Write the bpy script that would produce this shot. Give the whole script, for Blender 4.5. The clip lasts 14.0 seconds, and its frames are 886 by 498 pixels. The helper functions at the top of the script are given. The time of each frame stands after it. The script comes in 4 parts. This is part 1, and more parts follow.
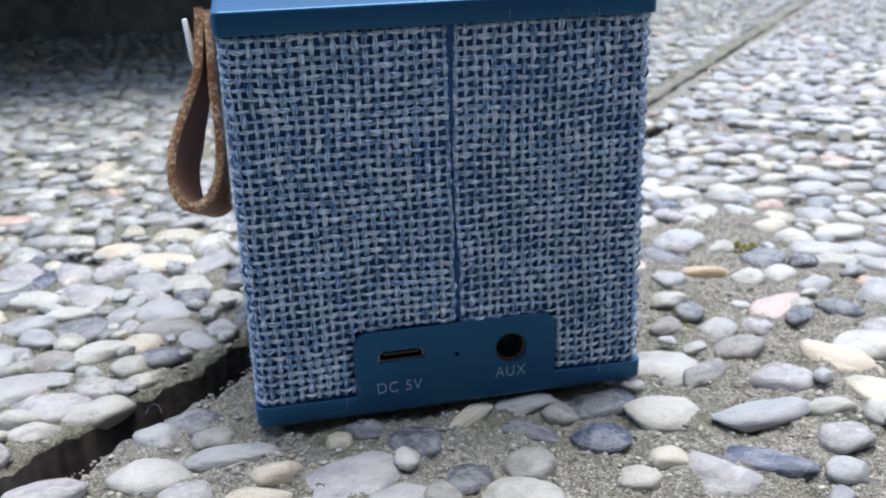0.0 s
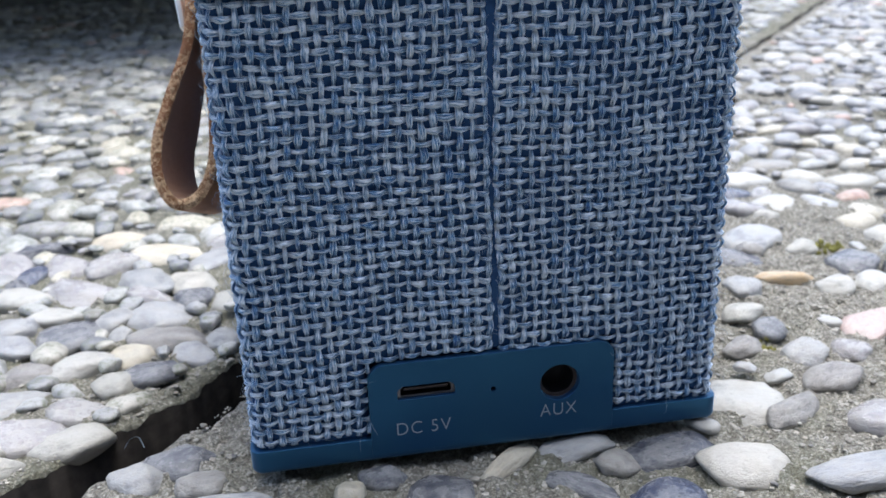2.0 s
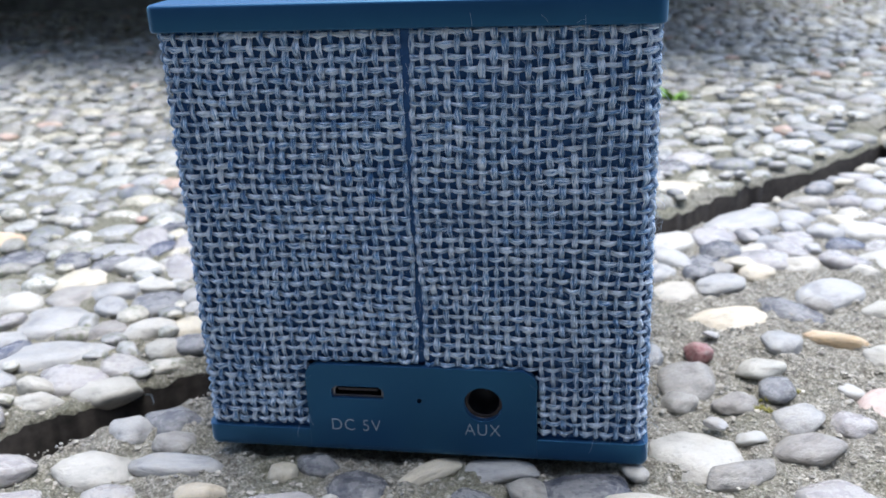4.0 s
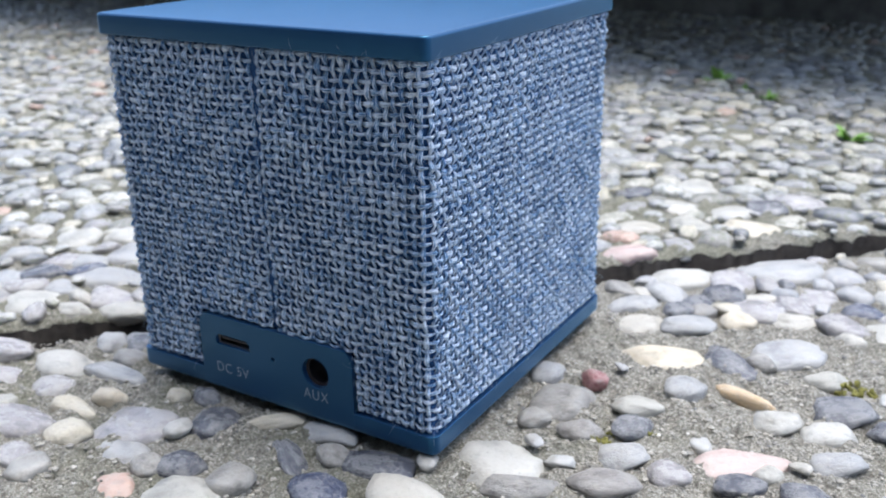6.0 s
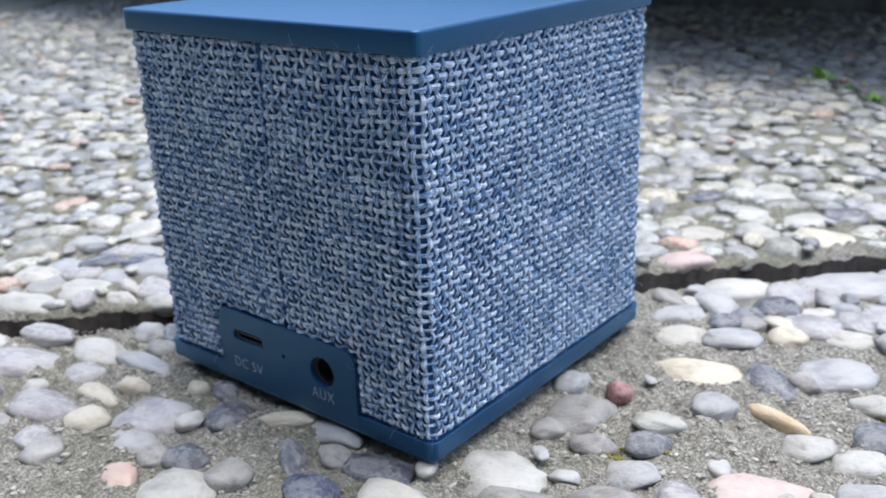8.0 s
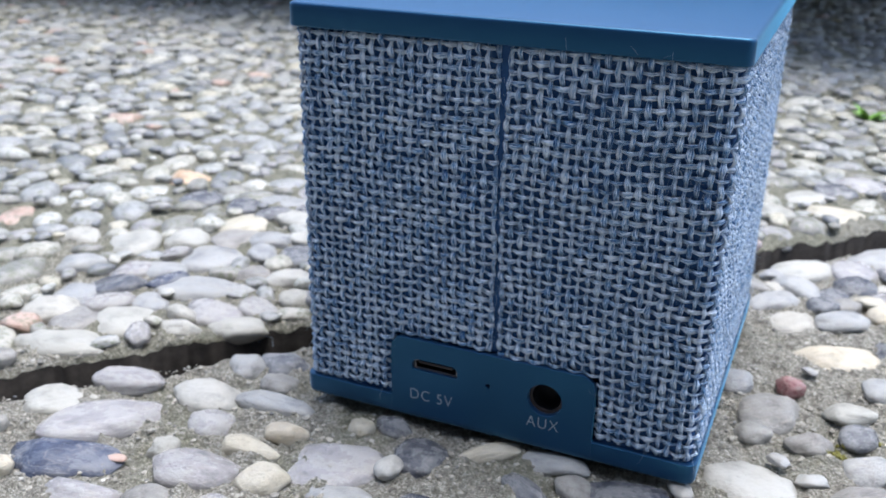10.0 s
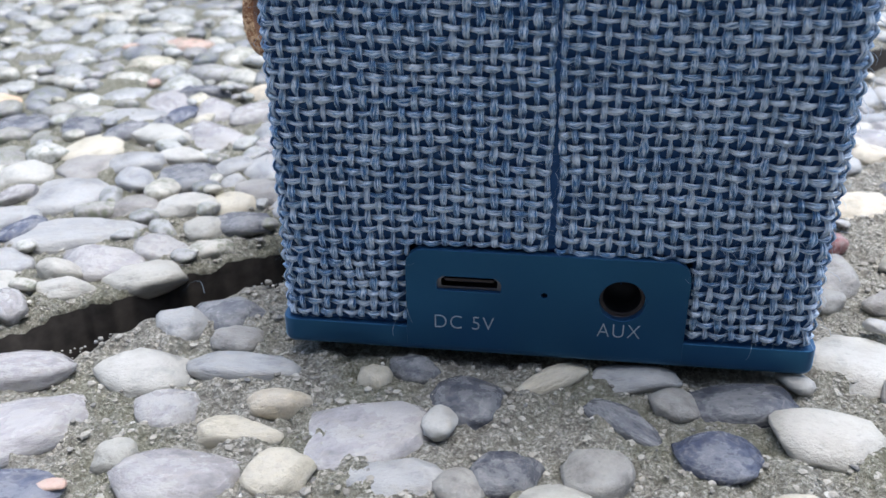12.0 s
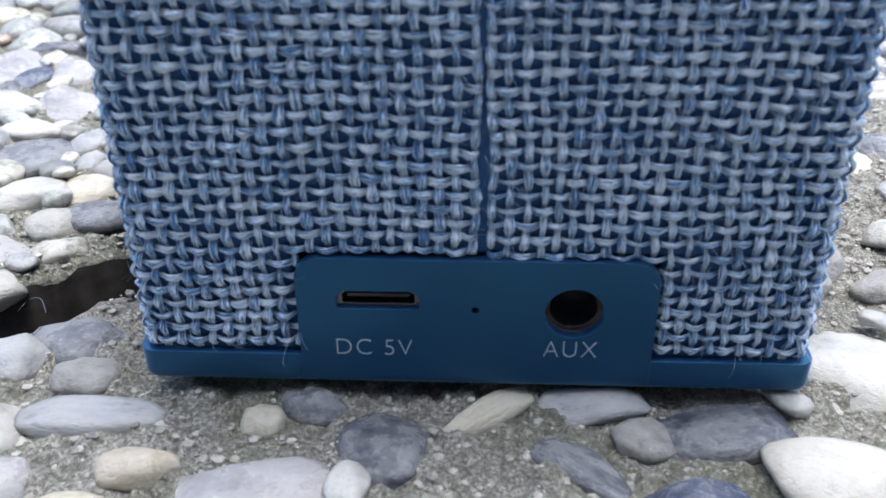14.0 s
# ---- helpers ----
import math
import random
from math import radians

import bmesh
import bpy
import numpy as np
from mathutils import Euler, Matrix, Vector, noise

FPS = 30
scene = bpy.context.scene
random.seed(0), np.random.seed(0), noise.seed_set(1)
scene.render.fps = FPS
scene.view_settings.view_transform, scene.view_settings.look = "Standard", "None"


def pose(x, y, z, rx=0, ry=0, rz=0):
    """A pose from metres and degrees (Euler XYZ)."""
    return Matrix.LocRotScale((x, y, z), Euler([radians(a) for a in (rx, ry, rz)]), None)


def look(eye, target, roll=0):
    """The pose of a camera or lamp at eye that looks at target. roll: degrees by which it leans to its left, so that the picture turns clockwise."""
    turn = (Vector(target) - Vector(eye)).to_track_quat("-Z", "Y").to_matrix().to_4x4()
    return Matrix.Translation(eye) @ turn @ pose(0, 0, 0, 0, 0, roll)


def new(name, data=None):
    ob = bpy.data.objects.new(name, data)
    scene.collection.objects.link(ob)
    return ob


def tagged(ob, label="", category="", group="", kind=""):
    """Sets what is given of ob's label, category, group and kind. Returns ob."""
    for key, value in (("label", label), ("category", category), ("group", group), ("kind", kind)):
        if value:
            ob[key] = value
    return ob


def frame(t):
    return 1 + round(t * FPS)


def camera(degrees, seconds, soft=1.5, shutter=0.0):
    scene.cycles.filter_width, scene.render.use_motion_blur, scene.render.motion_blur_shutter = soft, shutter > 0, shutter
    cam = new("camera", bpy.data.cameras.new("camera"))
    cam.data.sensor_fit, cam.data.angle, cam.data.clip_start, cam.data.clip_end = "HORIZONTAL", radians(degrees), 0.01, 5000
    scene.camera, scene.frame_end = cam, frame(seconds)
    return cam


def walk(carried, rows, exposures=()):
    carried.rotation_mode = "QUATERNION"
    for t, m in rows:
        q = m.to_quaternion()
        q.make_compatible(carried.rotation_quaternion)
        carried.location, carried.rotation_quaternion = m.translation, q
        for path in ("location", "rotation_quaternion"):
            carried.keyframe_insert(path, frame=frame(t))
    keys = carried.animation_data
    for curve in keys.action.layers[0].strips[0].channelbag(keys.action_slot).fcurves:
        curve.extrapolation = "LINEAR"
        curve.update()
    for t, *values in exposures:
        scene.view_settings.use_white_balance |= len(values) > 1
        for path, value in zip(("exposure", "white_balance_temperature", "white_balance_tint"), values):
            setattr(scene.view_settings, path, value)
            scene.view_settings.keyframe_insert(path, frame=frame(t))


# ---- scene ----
cam = camera(50.32, 14.0, soft=1.5)
# a phone's small lens close up: sharp on the speaker, soft towards the wall
cam.data.dof.use_dof = True
cam.data.dof.focus_distance = 0.116
cam.data.dof.aperture_fstop = 52.0
PATH = [
    (0, (-0.03034, -0.17502, 0.08139), (0.3453, 1.6651, -0.6063), -1.94),
    (0.5, (-0.02751, -0.16526, 0.08090), (0.3441, 1.6687, -0.6251), -2.01),
    (1, (-0.02685, -0.15965, 0.07893), (0.3072, 1.6708, -0.6544), -2.10),
    (1.5, (-0.02634, -0.15349, 0.07761), (0.2772, 1.6758, -0.6718), -1.95),
    (2, (-0.02382, -0.14655, 0.07741), (0.2631, 1.6849, -0.6731), -2.14),
    (2.5, (-0.01695, -0.14726, 0.07947), (0.2294, 1.6995, -0.6476), -2.32),
    (2.7, (-0.01546, -0.14900, 0.08148), (0.1910, 1.7020, -0.6473), -2.36),
    (4.8, (0.06188, -0.15517, 0.08163), (-0.6166, 1.5777, -0.6512), -2.20),
    (5, (0.06977, -0.15227, 0.08147), (-0.6785, 1.5506, -0.6536), -1.98),
    (5.5, (0.08867, -0.14886, 0.08586), (-0.7846, 1.5036, -0.6261), -0.80),
    (6, (0.10509, -0.14476, 0.08653), (-0.8834, 1.4429, -0.6222), -1.02),
    (6.5, (0.11127, -0.13810, 0.08672), (-0.9717, 1.3848, -0.6260), -1.88),
    (7, (0.11943, -0.13135, 0.08572), (-1.0490, 1.3271, -0.6267), -2.11),
    (7.2, (0.12207, -0.12833, 0.08488), (-1.0832, 1.2981, -0.6311), -2.37),
    (9.3, (0.07782, -0.14747, 0.08684), (-0.9020, 1.4361, -0.6427), 0.22),
    (9.5, (0.06732, -0.15168, 0.09034), (-0.8260, 1.4633, -0.6803), 0.63),
    (10, (0.04543, -0.15800, 0.08913), (-0.6836, 1.5341, -0.6890), 0.73),
    (10.5, (0.02369, -0.15813, 0.09251), (-0.5380, 1.5645, -0.7544), -0.15),
    (11, (0.00905, -0.15829, 0.08097), (-0.3990, 1.5967, -0.7871), -0.10),
    (11.5, (0.00649, -0.14425, 0.07598), (-0.2937, 1.6139, -0.8288), -0.06),
    (12, (0.00181, -0.13539, 0.07007), (-0.2436, 1.6112, -0.8730), -0.66),
    (12.5, (0.00138, -0.12624, 0.06622), (-0.1566, 1.6007, -0.9302), -0.63),
    (13, (0.00279, -0.11955, 0.06534), (-0.1343, 1.5945, -0.9560), -1.02),
    (13.5, (0.00159, -0.11579, 0.06252), (-0.1065, 1.5942, -0.9690), -0.77),
    (14, (0.00063, -0.10886, 0.06254), (-0.0790, 1.5927, -0.9854), -0.42),
]
walk(cam, [(t, look(eye, target, roll)) for t, eye, target, roll in PATH],
     exposures=[(0.0, 1.30, 5900, 7), (2.5, 1.42, 5900, 7), (5.0, 1.48, 5880, 7), (7.0, 1.28, 5880, 7), (9.5, 1.36, 5850, 7),
                (11.0, 1.32, 5850, 7), (12.5, 1.42, 5850, 7), (14.0, 1.64, 5800, 7)])

# ---- world and light: bright overcast sky, broad soft sun high up ----
world = bpy.data.worlds.new("overcast_sky")
scene.world = world
world.use_nodes = True
wn = world.node_tree.nodes
sky = wn.new("ShaderNodeTexSky")
sky.sky_type = "NISHITA"
sky.sun_disc = False
sky.sun_elevation = radians(78)
sky.sun_rotation = radians(28)
sky.air_density, sky.dust_density, sky.ozone_density = 0.8, 4.0, 0.6
wn["Background"].inputs["Strength"].default_value = 0.165
world.node_tree.links.new(sky.outputs["Color"], wn["Background"].inputs["Color"])
sun_data = bpy.data.lights.new("sun", "SUN")
sun_data.energy, sun_data.angle, sun_data.color = 0.65, radians(55), (1.0, 0.985, 0.96)
sun = new("sun", sun_data)
sun.matrix_world = look((0.9, 1.7, 9.2), (0, 0, 0))


# ---- material helpers ----
class Mat:
    """A small builder round one node material."""

    def __init__(self, name, rough=0.6, spec=0.5, metal=0.0):
        self.m = bpy.data.materials.new(name)
        self.m.use_nodes = True
        self.t = self.m.node_tree
        self.p = self.t.nodes["Principled BSDF"]
        self.p.inputs["Roughness"].default_value = rough
        self.p.inputs["Specular IOR Level"].default_value = spec
        self.p.inputs["Metallic"].default_value = metal

    def add(self, kind, **values):
        n = self.t.nodes.new(kind)
        for k, v in values.items():
            n.inputs[k].default_value = v
        return n

    def link(self, a, b):
        self.t.links.new(a, b)

    def coords(self, kind="Object"):
        return self.add("ShaderNodeTexCoord").outputs[kind]

    def noise(self, at, scale, detail=4.0, rough=0.6, w=None):
        n = self.add("ShaderNodeTexNoise", Scale=scale, Detail=detail, Roughness=rough)
        if w is not None:
            n.noise_dimensions = "4D"
            self.link(w, n.inputs["W"])
        if at is not None:
            self.link(at, n.inputs["Vector"])
        return n.outputs["Fac"]

    def ramp(self, fac, *stops, sharp=False):
        n = self.add("ShaderNodeValToRGB")
        e = n.color_ramp.elements
        while len(e) < len(stops):
            e.new(0.5)
        for k, (at, c) in zip(e, stops):
            k.position, k.color = at, (*c, 1.0)
        if sharp:
            n.color_ramp.interpolation = "CONSTANT"
        self.link(fac, n.inputs["Fac"])
        return n.outputs["Color"]

    def mix(self, fac, a, b, how="MIX"):
        n = self.add("ShaderNodeMix")
        n.data_type, n.blend_type = "RGBA", how
        for sock, v in ((n.inputs["Factor"], fac), (n.inputs["A"], a), (n.inputs["B"], b)):
            if hasattr(v, "is_linked"):
                self.link(v, sock)
            elif sock.type == "RGBA":
                sock.default_value = (*v, 1.0)
            else:
                sock.default_value = v
        return n.outputs["Result"]

    def calc(self, how, a, b=0.0, clamp=False):
        n = self.add("ShaderNodeMath")
        n.operation, n.use_clamp = how, clamp
        for sock, v in ((n.inputs[0], a), (n.inputs[1], b)):
            if hasattr(v, "is_linked"):
                self.link(v, sock)
            else:
                sock.default_value = v
        return n.outputs["Value"]

    def colour(self, c):
        self.link(c, self.p.inputs["Base Color"])
        return self

    def bump(self, height, distance, strength=1.0):
        n = self.add("ShaderNodeBump", Distance=distance, Strength=strength)
        self.link(height, n.inputs["Height"])
        self.link(n.outputs["Normal"], self.p.inputs["Normal"])
        return self

    def rough(self, fac):
        self.link(fac, self.p.inputs["Roughness"])
        return self

    def island(self):
        return self.add("ShaderNodeNewGeometry").outputs["Random Per Island"]

    def chance(self):
        return self.add("ShaderNodeObjectInfo").outputs["Random"]


def span(k, fac, low, high):
    n = k.add("ShaderNodeMapRange")
    k.link(fac, n.inputs["Value"])
    n.inputs["To Min"].default_value, n.inputs["To Max"].default_value = low, high
    return n.outputs["Result"]


# ---- materials ----
def thread_material(name, shift):
    """Melange yarn: u counts the floats along a yarn, v is the yarn's number plus the place across it."""
    k = Mat(name, 0.88, 0.2)
    at = k.coords("UV")
    split = k.add("ShaderNodeSeparateXYZ")
    k.link(at, split.inputs["Vector"])
    along, across = split.outputs["X"], split.outputs["Y"]

    def grid(x, y):
        both = k.add("ShaderNodeCombineXYZ")
        for sock, v in zip(both.inputs, (x, y)):
            if hasattr(v, "is_linked"):
                k.link(v, sock)
            else:
                sock.default_value = v
        return both.outputs["Vector"]

    def dice(at):
        n = k.add("ShaderNodeTexWhiteNoise")
        n.noise_dimensions = "2D"
        k.link(at, n.inputs["Vector"])
        return n.outputs["Value"]

    yarn = k.calc("FLOOR", across)
    per_float = dice(grid(k.calc("FLOOR", along), yarn))
    per_yarn = dice(grid(7.5, yarn))
    slow = k.noise(grid(k.calc("MULTIPLY", along, 0.5), k.calc("MULTIPLY", yarn, 5.3)), 1.0, 2.0, 0.5)
    fibre = k.noise(grid(k.calc("MULTIPLY", along, 1.7), k.calc("MULTIPLY", across, 8.0)), 1.0, 3.0, 0.6)
    fine = k.noise(grid(k.calc("MULTIPLY", along, 3.2), k.calc("MULTIPLY", across, 24.0)), 1.0, 2.0, 0.6)
    tone = 0.5 + shift
    for part_of, weight in ((per_float, 0.50), (per_yarn, 0.16), (slow, 0.45), (fibre, 3.8), (fine, 2.2), (k.island(), 0.26)):
        tone = k.calc("ADD", k.calc("MULTIPLY", k.calc("SUBTRACT", part_of, 0.5), weight), tone)
    c = k.ramp(tone, (0.05, (0.022, 0.098, 0.290)), (0.28, (0.062, 0.195, 0.430)), (0.50, (0.175, 0.345, 0.575)),
               (0.70, (0.385, 0.555, 0.775)), (0.94, (0.755, 0.845, 0.955)))
    k.colour(c).bump(k.calc("ADD", k.calc("MULTIPLY", fibre, 0.5), k.calc("MULTIPLY", fine, 0.8)), 0.00030, 1.0)
    k.p.inputs["Sheen Weight"].default_value = 0.8
    k.p.inputs["Sheen Tint"].default_value = (0.75, 0.88, 1.0, 1.0)
    k.p.inputs["Sheen Roughness"].default_value = 0.45
    return k.m


def plastic_material():
    k = Mat("blue_plastic", 0.3, 1.0)
    k.p.inputs["Sheen Weight"].default_value = 0.55
    k.p.inputs["Sheen Roughness"].default_value = 0.30
    k.p.inputs["Sheen Tint"].default_value = (0.14, 0.57, 1.0, 1.0)
    k.p.inputs["Specular Tint"].default_value = (0.16, 0.62, 1.0, 1.0)
    at = k.coords()
    grain, cloud = k.noise(at, 5200.0, 2.0), k.noise(at, 70.0, 3.0)
    k.colour(k.ramp(cloud, (0.3, (0.0120, 0.034, 0.088)), (0.7, (0.0135, 0.038, 0.096))))
    k.bump(grain, 0.00003, 0.5).rough(span(k, cloud, 0.27, 0.34))
    return k.m


def plain_material(name, c, rough=0.6, metal=0.0, scale=900.0, spread=0.15, spec=0.5):
    k = Mat(name, rough, spec, metal)
    n = k.noise(k.coords(), scale, 3.0)
    k.colour(k.ramp(n, (0.25, tuple(v * (1 - spread) for v in c)), (0.75, tuple(min(1, v * (1 + spread)) for v in c))))
    k.bump(n, 0.00004, 0.5)
    return k.m


def leather_material(name, dark, light, scale, depth, low=0.35, high=0.72):
    k = Mat(name, 0.55, 0.35)
    at = k.coords()
    fine, slow = k.noise(at, scale, 5.0, 0.7), k.noise(at, 160.0, 3.0)
    both = k.calc("ADD", k.calc("MULTIPLY", fine, 0.65), k.calc("MULTIPLY", slow, 0.4))
    k.colour(k.ramp(both, (low, dark), (high, light))).bump(fine, depth, 1.0)
    return k.m


def stone_material(name, stops, rough=(0.22, 0.58), joined=False, dusty=0.6, film=(0.36, 0.335, 0.285)):
    """A worn river pebble: base tone picked per piece, cloudy veins, dark flecks, a dull skin of dust."""
    k = Mat(name, 0.5, 0.5)
    at = k.coords()
    pick = k.island() if joined else k.chance()
    w = k.calc("MULTIPLY_ADD", pick, 57.0)
    cloud = k.noise(at, 260.0 if joined else 1.6, 5.0, 0.62, w=w)
    fleck = k.noise(at, 2400.0 if joined else 11.0, 5.0, 0.68, w=w)
    base = k.ramp(pick, *stops, sharp=joined)
    dark = k.mix(0.55, base, (0.10, 0.105, 0.12), "MULTIPLY")
    c = k.mix(k.ramp(cloud, (0.40, (0, 0, 0)), (0.66, (1, 1, 1))), base, k.mix(0.28, base, (0.60, 0.59, 0.54)))
    c = k.mix(k.ramp(cloud, (0.28, (0.8, 0.8, 0.8)), (0.46, (0, 0, 0))), c, dark)
    c = k.mix(k.ramp(fleck, (0.30, (0.55, 0.55, 0.55)), (0.42, (0, 0, 0))), c, dark)
    c = k.mix(k.ramp(fleck, (0.62, (0, 0, 0)), (0.74, (0.5, 0.5, 0.5))), c, (0.52, 0.50, 0.46))
    vein = k.noise(at, 90.0 if joined else 0.8, 3.0, 0.55, w=k.calc("ADD", w, 9.0))
    c = k.mix(k.ramp(vein, (0.485, (0, 0, 0)), (0.497, (0.14, 0.14, 0.14)), (0.503, (0.14, 0.14, 0.14)), (0.515, (0, 0, 0))), c, (0.55, 0.53, 0.49))
    dust = k.noise(at, 700.0 if joined else 3.4, 6.0, 0.7, w=k.calc("ADD", w, 23.0))
    c = k.mix(k.ramp(dust, (0.48, (0, 0, 0)), (0.66, (dusty, dusty, dusty))), c, film)
    k.colour(c)
    k.bump(k.calc("ADD", k.calc("MULTIPLY", cloud, 0.7), k.calc("MULTIPLY", fleck, 0.3)), 0.0005 if joined else 0.0009, 0.8)
    k.rough(span(k, cloud, *rough))
    return k.m


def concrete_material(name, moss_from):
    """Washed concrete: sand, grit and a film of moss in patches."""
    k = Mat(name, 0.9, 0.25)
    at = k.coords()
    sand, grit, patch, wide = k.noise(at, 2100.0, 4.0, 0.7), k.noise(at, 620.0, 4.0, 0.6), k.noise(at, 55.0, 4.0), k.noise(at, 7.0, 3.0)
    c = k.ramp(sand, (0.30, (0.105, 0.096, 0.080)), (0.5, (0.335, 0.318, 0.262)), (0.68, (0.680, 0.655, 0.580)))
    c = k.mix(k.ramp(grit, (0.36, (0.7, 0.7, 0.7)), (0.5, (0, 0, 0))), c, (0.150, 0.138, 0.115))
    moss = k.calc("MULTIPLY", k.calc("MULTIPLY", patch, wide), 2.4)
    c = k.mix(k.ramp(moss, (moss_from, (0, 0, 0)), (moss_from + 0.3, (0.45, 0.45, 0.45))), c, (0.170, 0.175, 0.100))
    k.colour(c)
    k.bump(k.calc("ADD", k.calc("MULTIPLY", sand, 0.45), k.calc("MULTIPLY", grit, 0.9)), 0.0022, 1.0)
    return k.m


STONES = {
    "w": ("cream_stone", [(0.0, (0.42, 0.39, 0.32)), (0.5, (0.44, 0.43, 0.385)), (1.0, (0.37, 0.36, 0.31))]),
    "l": ("light_grey_stone", [(0.0, (0.28, 0.285, 0.285)), (0.5, (0.34, 0.34, 0.33)), (1.0, (0.26, 0.27, 0.285))]),
    "t": ("tan_stone", [(0.0, (0.52, 0.43, 0.30)), (0.5, (0.50, 0.46, 0.35)), (1.0, (0.55, 0.48, 0.35))]),
    "o": ("ochre_stone", [(0.0, (0.58, 0.42, 0.22)), (0.5, (0.62, 0.42, 0.26)), (1.0, (0.62, 0.47, 0.26))]),
    "p": ("pink_stone", [(0.0, (0.46, 0.34, 0.30)), (0.5, (0.48, 0.36, 0.32)), (1.0, (0.50, 0.39, 0.33))]),
    "r": ("red_stone", [(0.0, (0.23, 0.08, 0.08)), (0.5, (0.28, 0.10, 0.10)), (1.0, (0.3, 0.12, 0.1))]),
    "v": ("mauve_grey_stone", [(0.0, (0.27, 0.255, 0.255)), (0.5, (0.34, 0.325, 0.325)), (1.0, (0.30, 0.288, 0.278))]),
    "g": ("brown_grey_stone", [(0.0, (0.19, 0.18, 0.165)), (0.5, (0.25, 0.24, 0.215)), (1.0, (0.22, 0.205, 0.19))]),
    "b": ("blue_grey_stone", [(0.0, (0.055, 0.060, 0.078)), (0.5, (0.085, 0.090, 0.108)), (1.0, (0.130, 0.135, 0.150))]),
    "d": ("slate_blue_stone", [(0.0, (0.038, 0.050, 0.095)), (0.5, (0.055, 0.070, 0.120)), (1.0, (0.065, 0.075, 0.115))]),
}
STONE = {key: stone_material(name, stops, (0.12, 0.42) if key in "bdv" else (0.20, 0.52), False, 0.15 if key in "bd" else 0.5) for key, (name, stops) in STONES.items()}
MIXED_STOPS = [(0.0, (0.43, 0.41, 0.35)), (0.16, (0.31, 0.31, 0.31)), (0.34, (0.15, 0.155, 0.17)), (0.48, (0.28, 0.268, 0.265)),
               (0.62, (0.46, 0.42, 0.32)), (0.70, (0.24, 0.23, 0.205)), (0.82, (0.36, 0.36, 0.34)), (0.93, (0.48, 0.47, 0.43)), (0.975, (0.46, 0.31, 0.24))]
MIXED = stone_material("mixed_stone", MIXED_STOPS, joined=True)
# the green is moss film; its strength and darkness also paint in shade
MOSSY_SHADED = stone_material("mossy_shaded_stone", MIXED_STOPS, joined=True, dusty=1.0, film=(0.150, 0.165, 0.100))
WARP, WEFT = thread_material("warp_thread", 0.16), thread_material("weft_thread", 0.34)
PLASTIC = plastic_material()
# second mix: more moss, which also darkens the far slabs in place of shade
CONCRETE, MOSSY_SHADED_CONCRETE = concrete_material("washed_concrete", 0.62), concrete_material("mossy_shaded_concrete", 0.36)
BACKING = plain_material("navy_backing_cloth", (0.024, 0.080, 0.215), 0.9, scale=1500.0)
BLACK = plain_material("black_plastic", (0.014, 0.015, 0.020), 0.6, spec=0.3)
STEEL = plain_material("dull_steel", (0.17, 0.165, 0.17), 0.42, 1.0, 500.0)
BRONZE = plain_material("dark_bronze", (0.055, 0.050, 0.052), 0.36, 1.0, 500.0)
SILVER = plain_material("brushed_silver", (0.82, 0.82, 0.80), 0.38, 0.7, 700.0, 0.05)
PRINT = plain_material("grey_print", (0.30, 0.37, 0.44), 0.6, scale=2500.0)
LEATHER = leather_material("tan_leather", (0.270, 0.110, 0.040), (0.460, 0.215, 0.088), 1800.0, 0.00006)
SUEDE = leather_material("brown_suede", (0.230, 0.130, 0.085), (0.360, 0.220, 0.145), 2600.0, 0.0002)
RAW_EDGE = leather_material("raw_leather_edge", (0.250, 0.105, 0.040), (0.880, 0.640, 0.380), 1500.0, 0.0009, 0.50, 0.66)
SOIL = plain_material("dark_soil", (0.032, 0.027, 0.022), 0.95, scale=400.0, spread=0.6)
DARK_WALL = plain_material("dark_stained_wall", (0.150, 0.145, 0.130), 0.9, scale=60.0, spread=0.5, spec=0.2)
# dull grey for the light blocker added behind the camera
BLOCKER_GREY = plain_material("blocker_grey", (0.085, 0.083, 0.08), 0.95, scale=40.0, spread=0.25, spec=0.2)
DIRT = plain_material("packed_dirt", (0.110, 0.092, 0.066), 0.95, scale=500.0, spread=0.5)
LEAF = plain_material("weed_leaf", (0.190, 0.350, 0.060), 0.55, scale=300.0, spread=0.35)
MOSS = plain_material("yellow_moss", (0.190, 0.180, 0.045), 0.95, scale=900.0, spread=0.4)


# ---- mesh helpers ----
def mesh_of(name, verts, faces, smooth=True, material=None):
    me = bpy.data.meshes.new(name)
    me.from_pydata([tuple(v) for v in verts], [], faces)
    if smooth:
        me.polygons.foreach_set("use_smooth", [True] * len(me.polygons))
    if material:
        me.materials.append(material)
    me.update()
    return me


def part(name, me, parent, label=""):
    ob = new(name, me)
    ob.parent = parent
    return tagged(ob, label) if label else ob


def thing(name, label, category, kind="", group="", at=(0, 0, 0)):
    ob = new(name)
    ob.empty_display_size = 0.01
    ob.location = at
    return tagged(ob, label, category, group, kind)


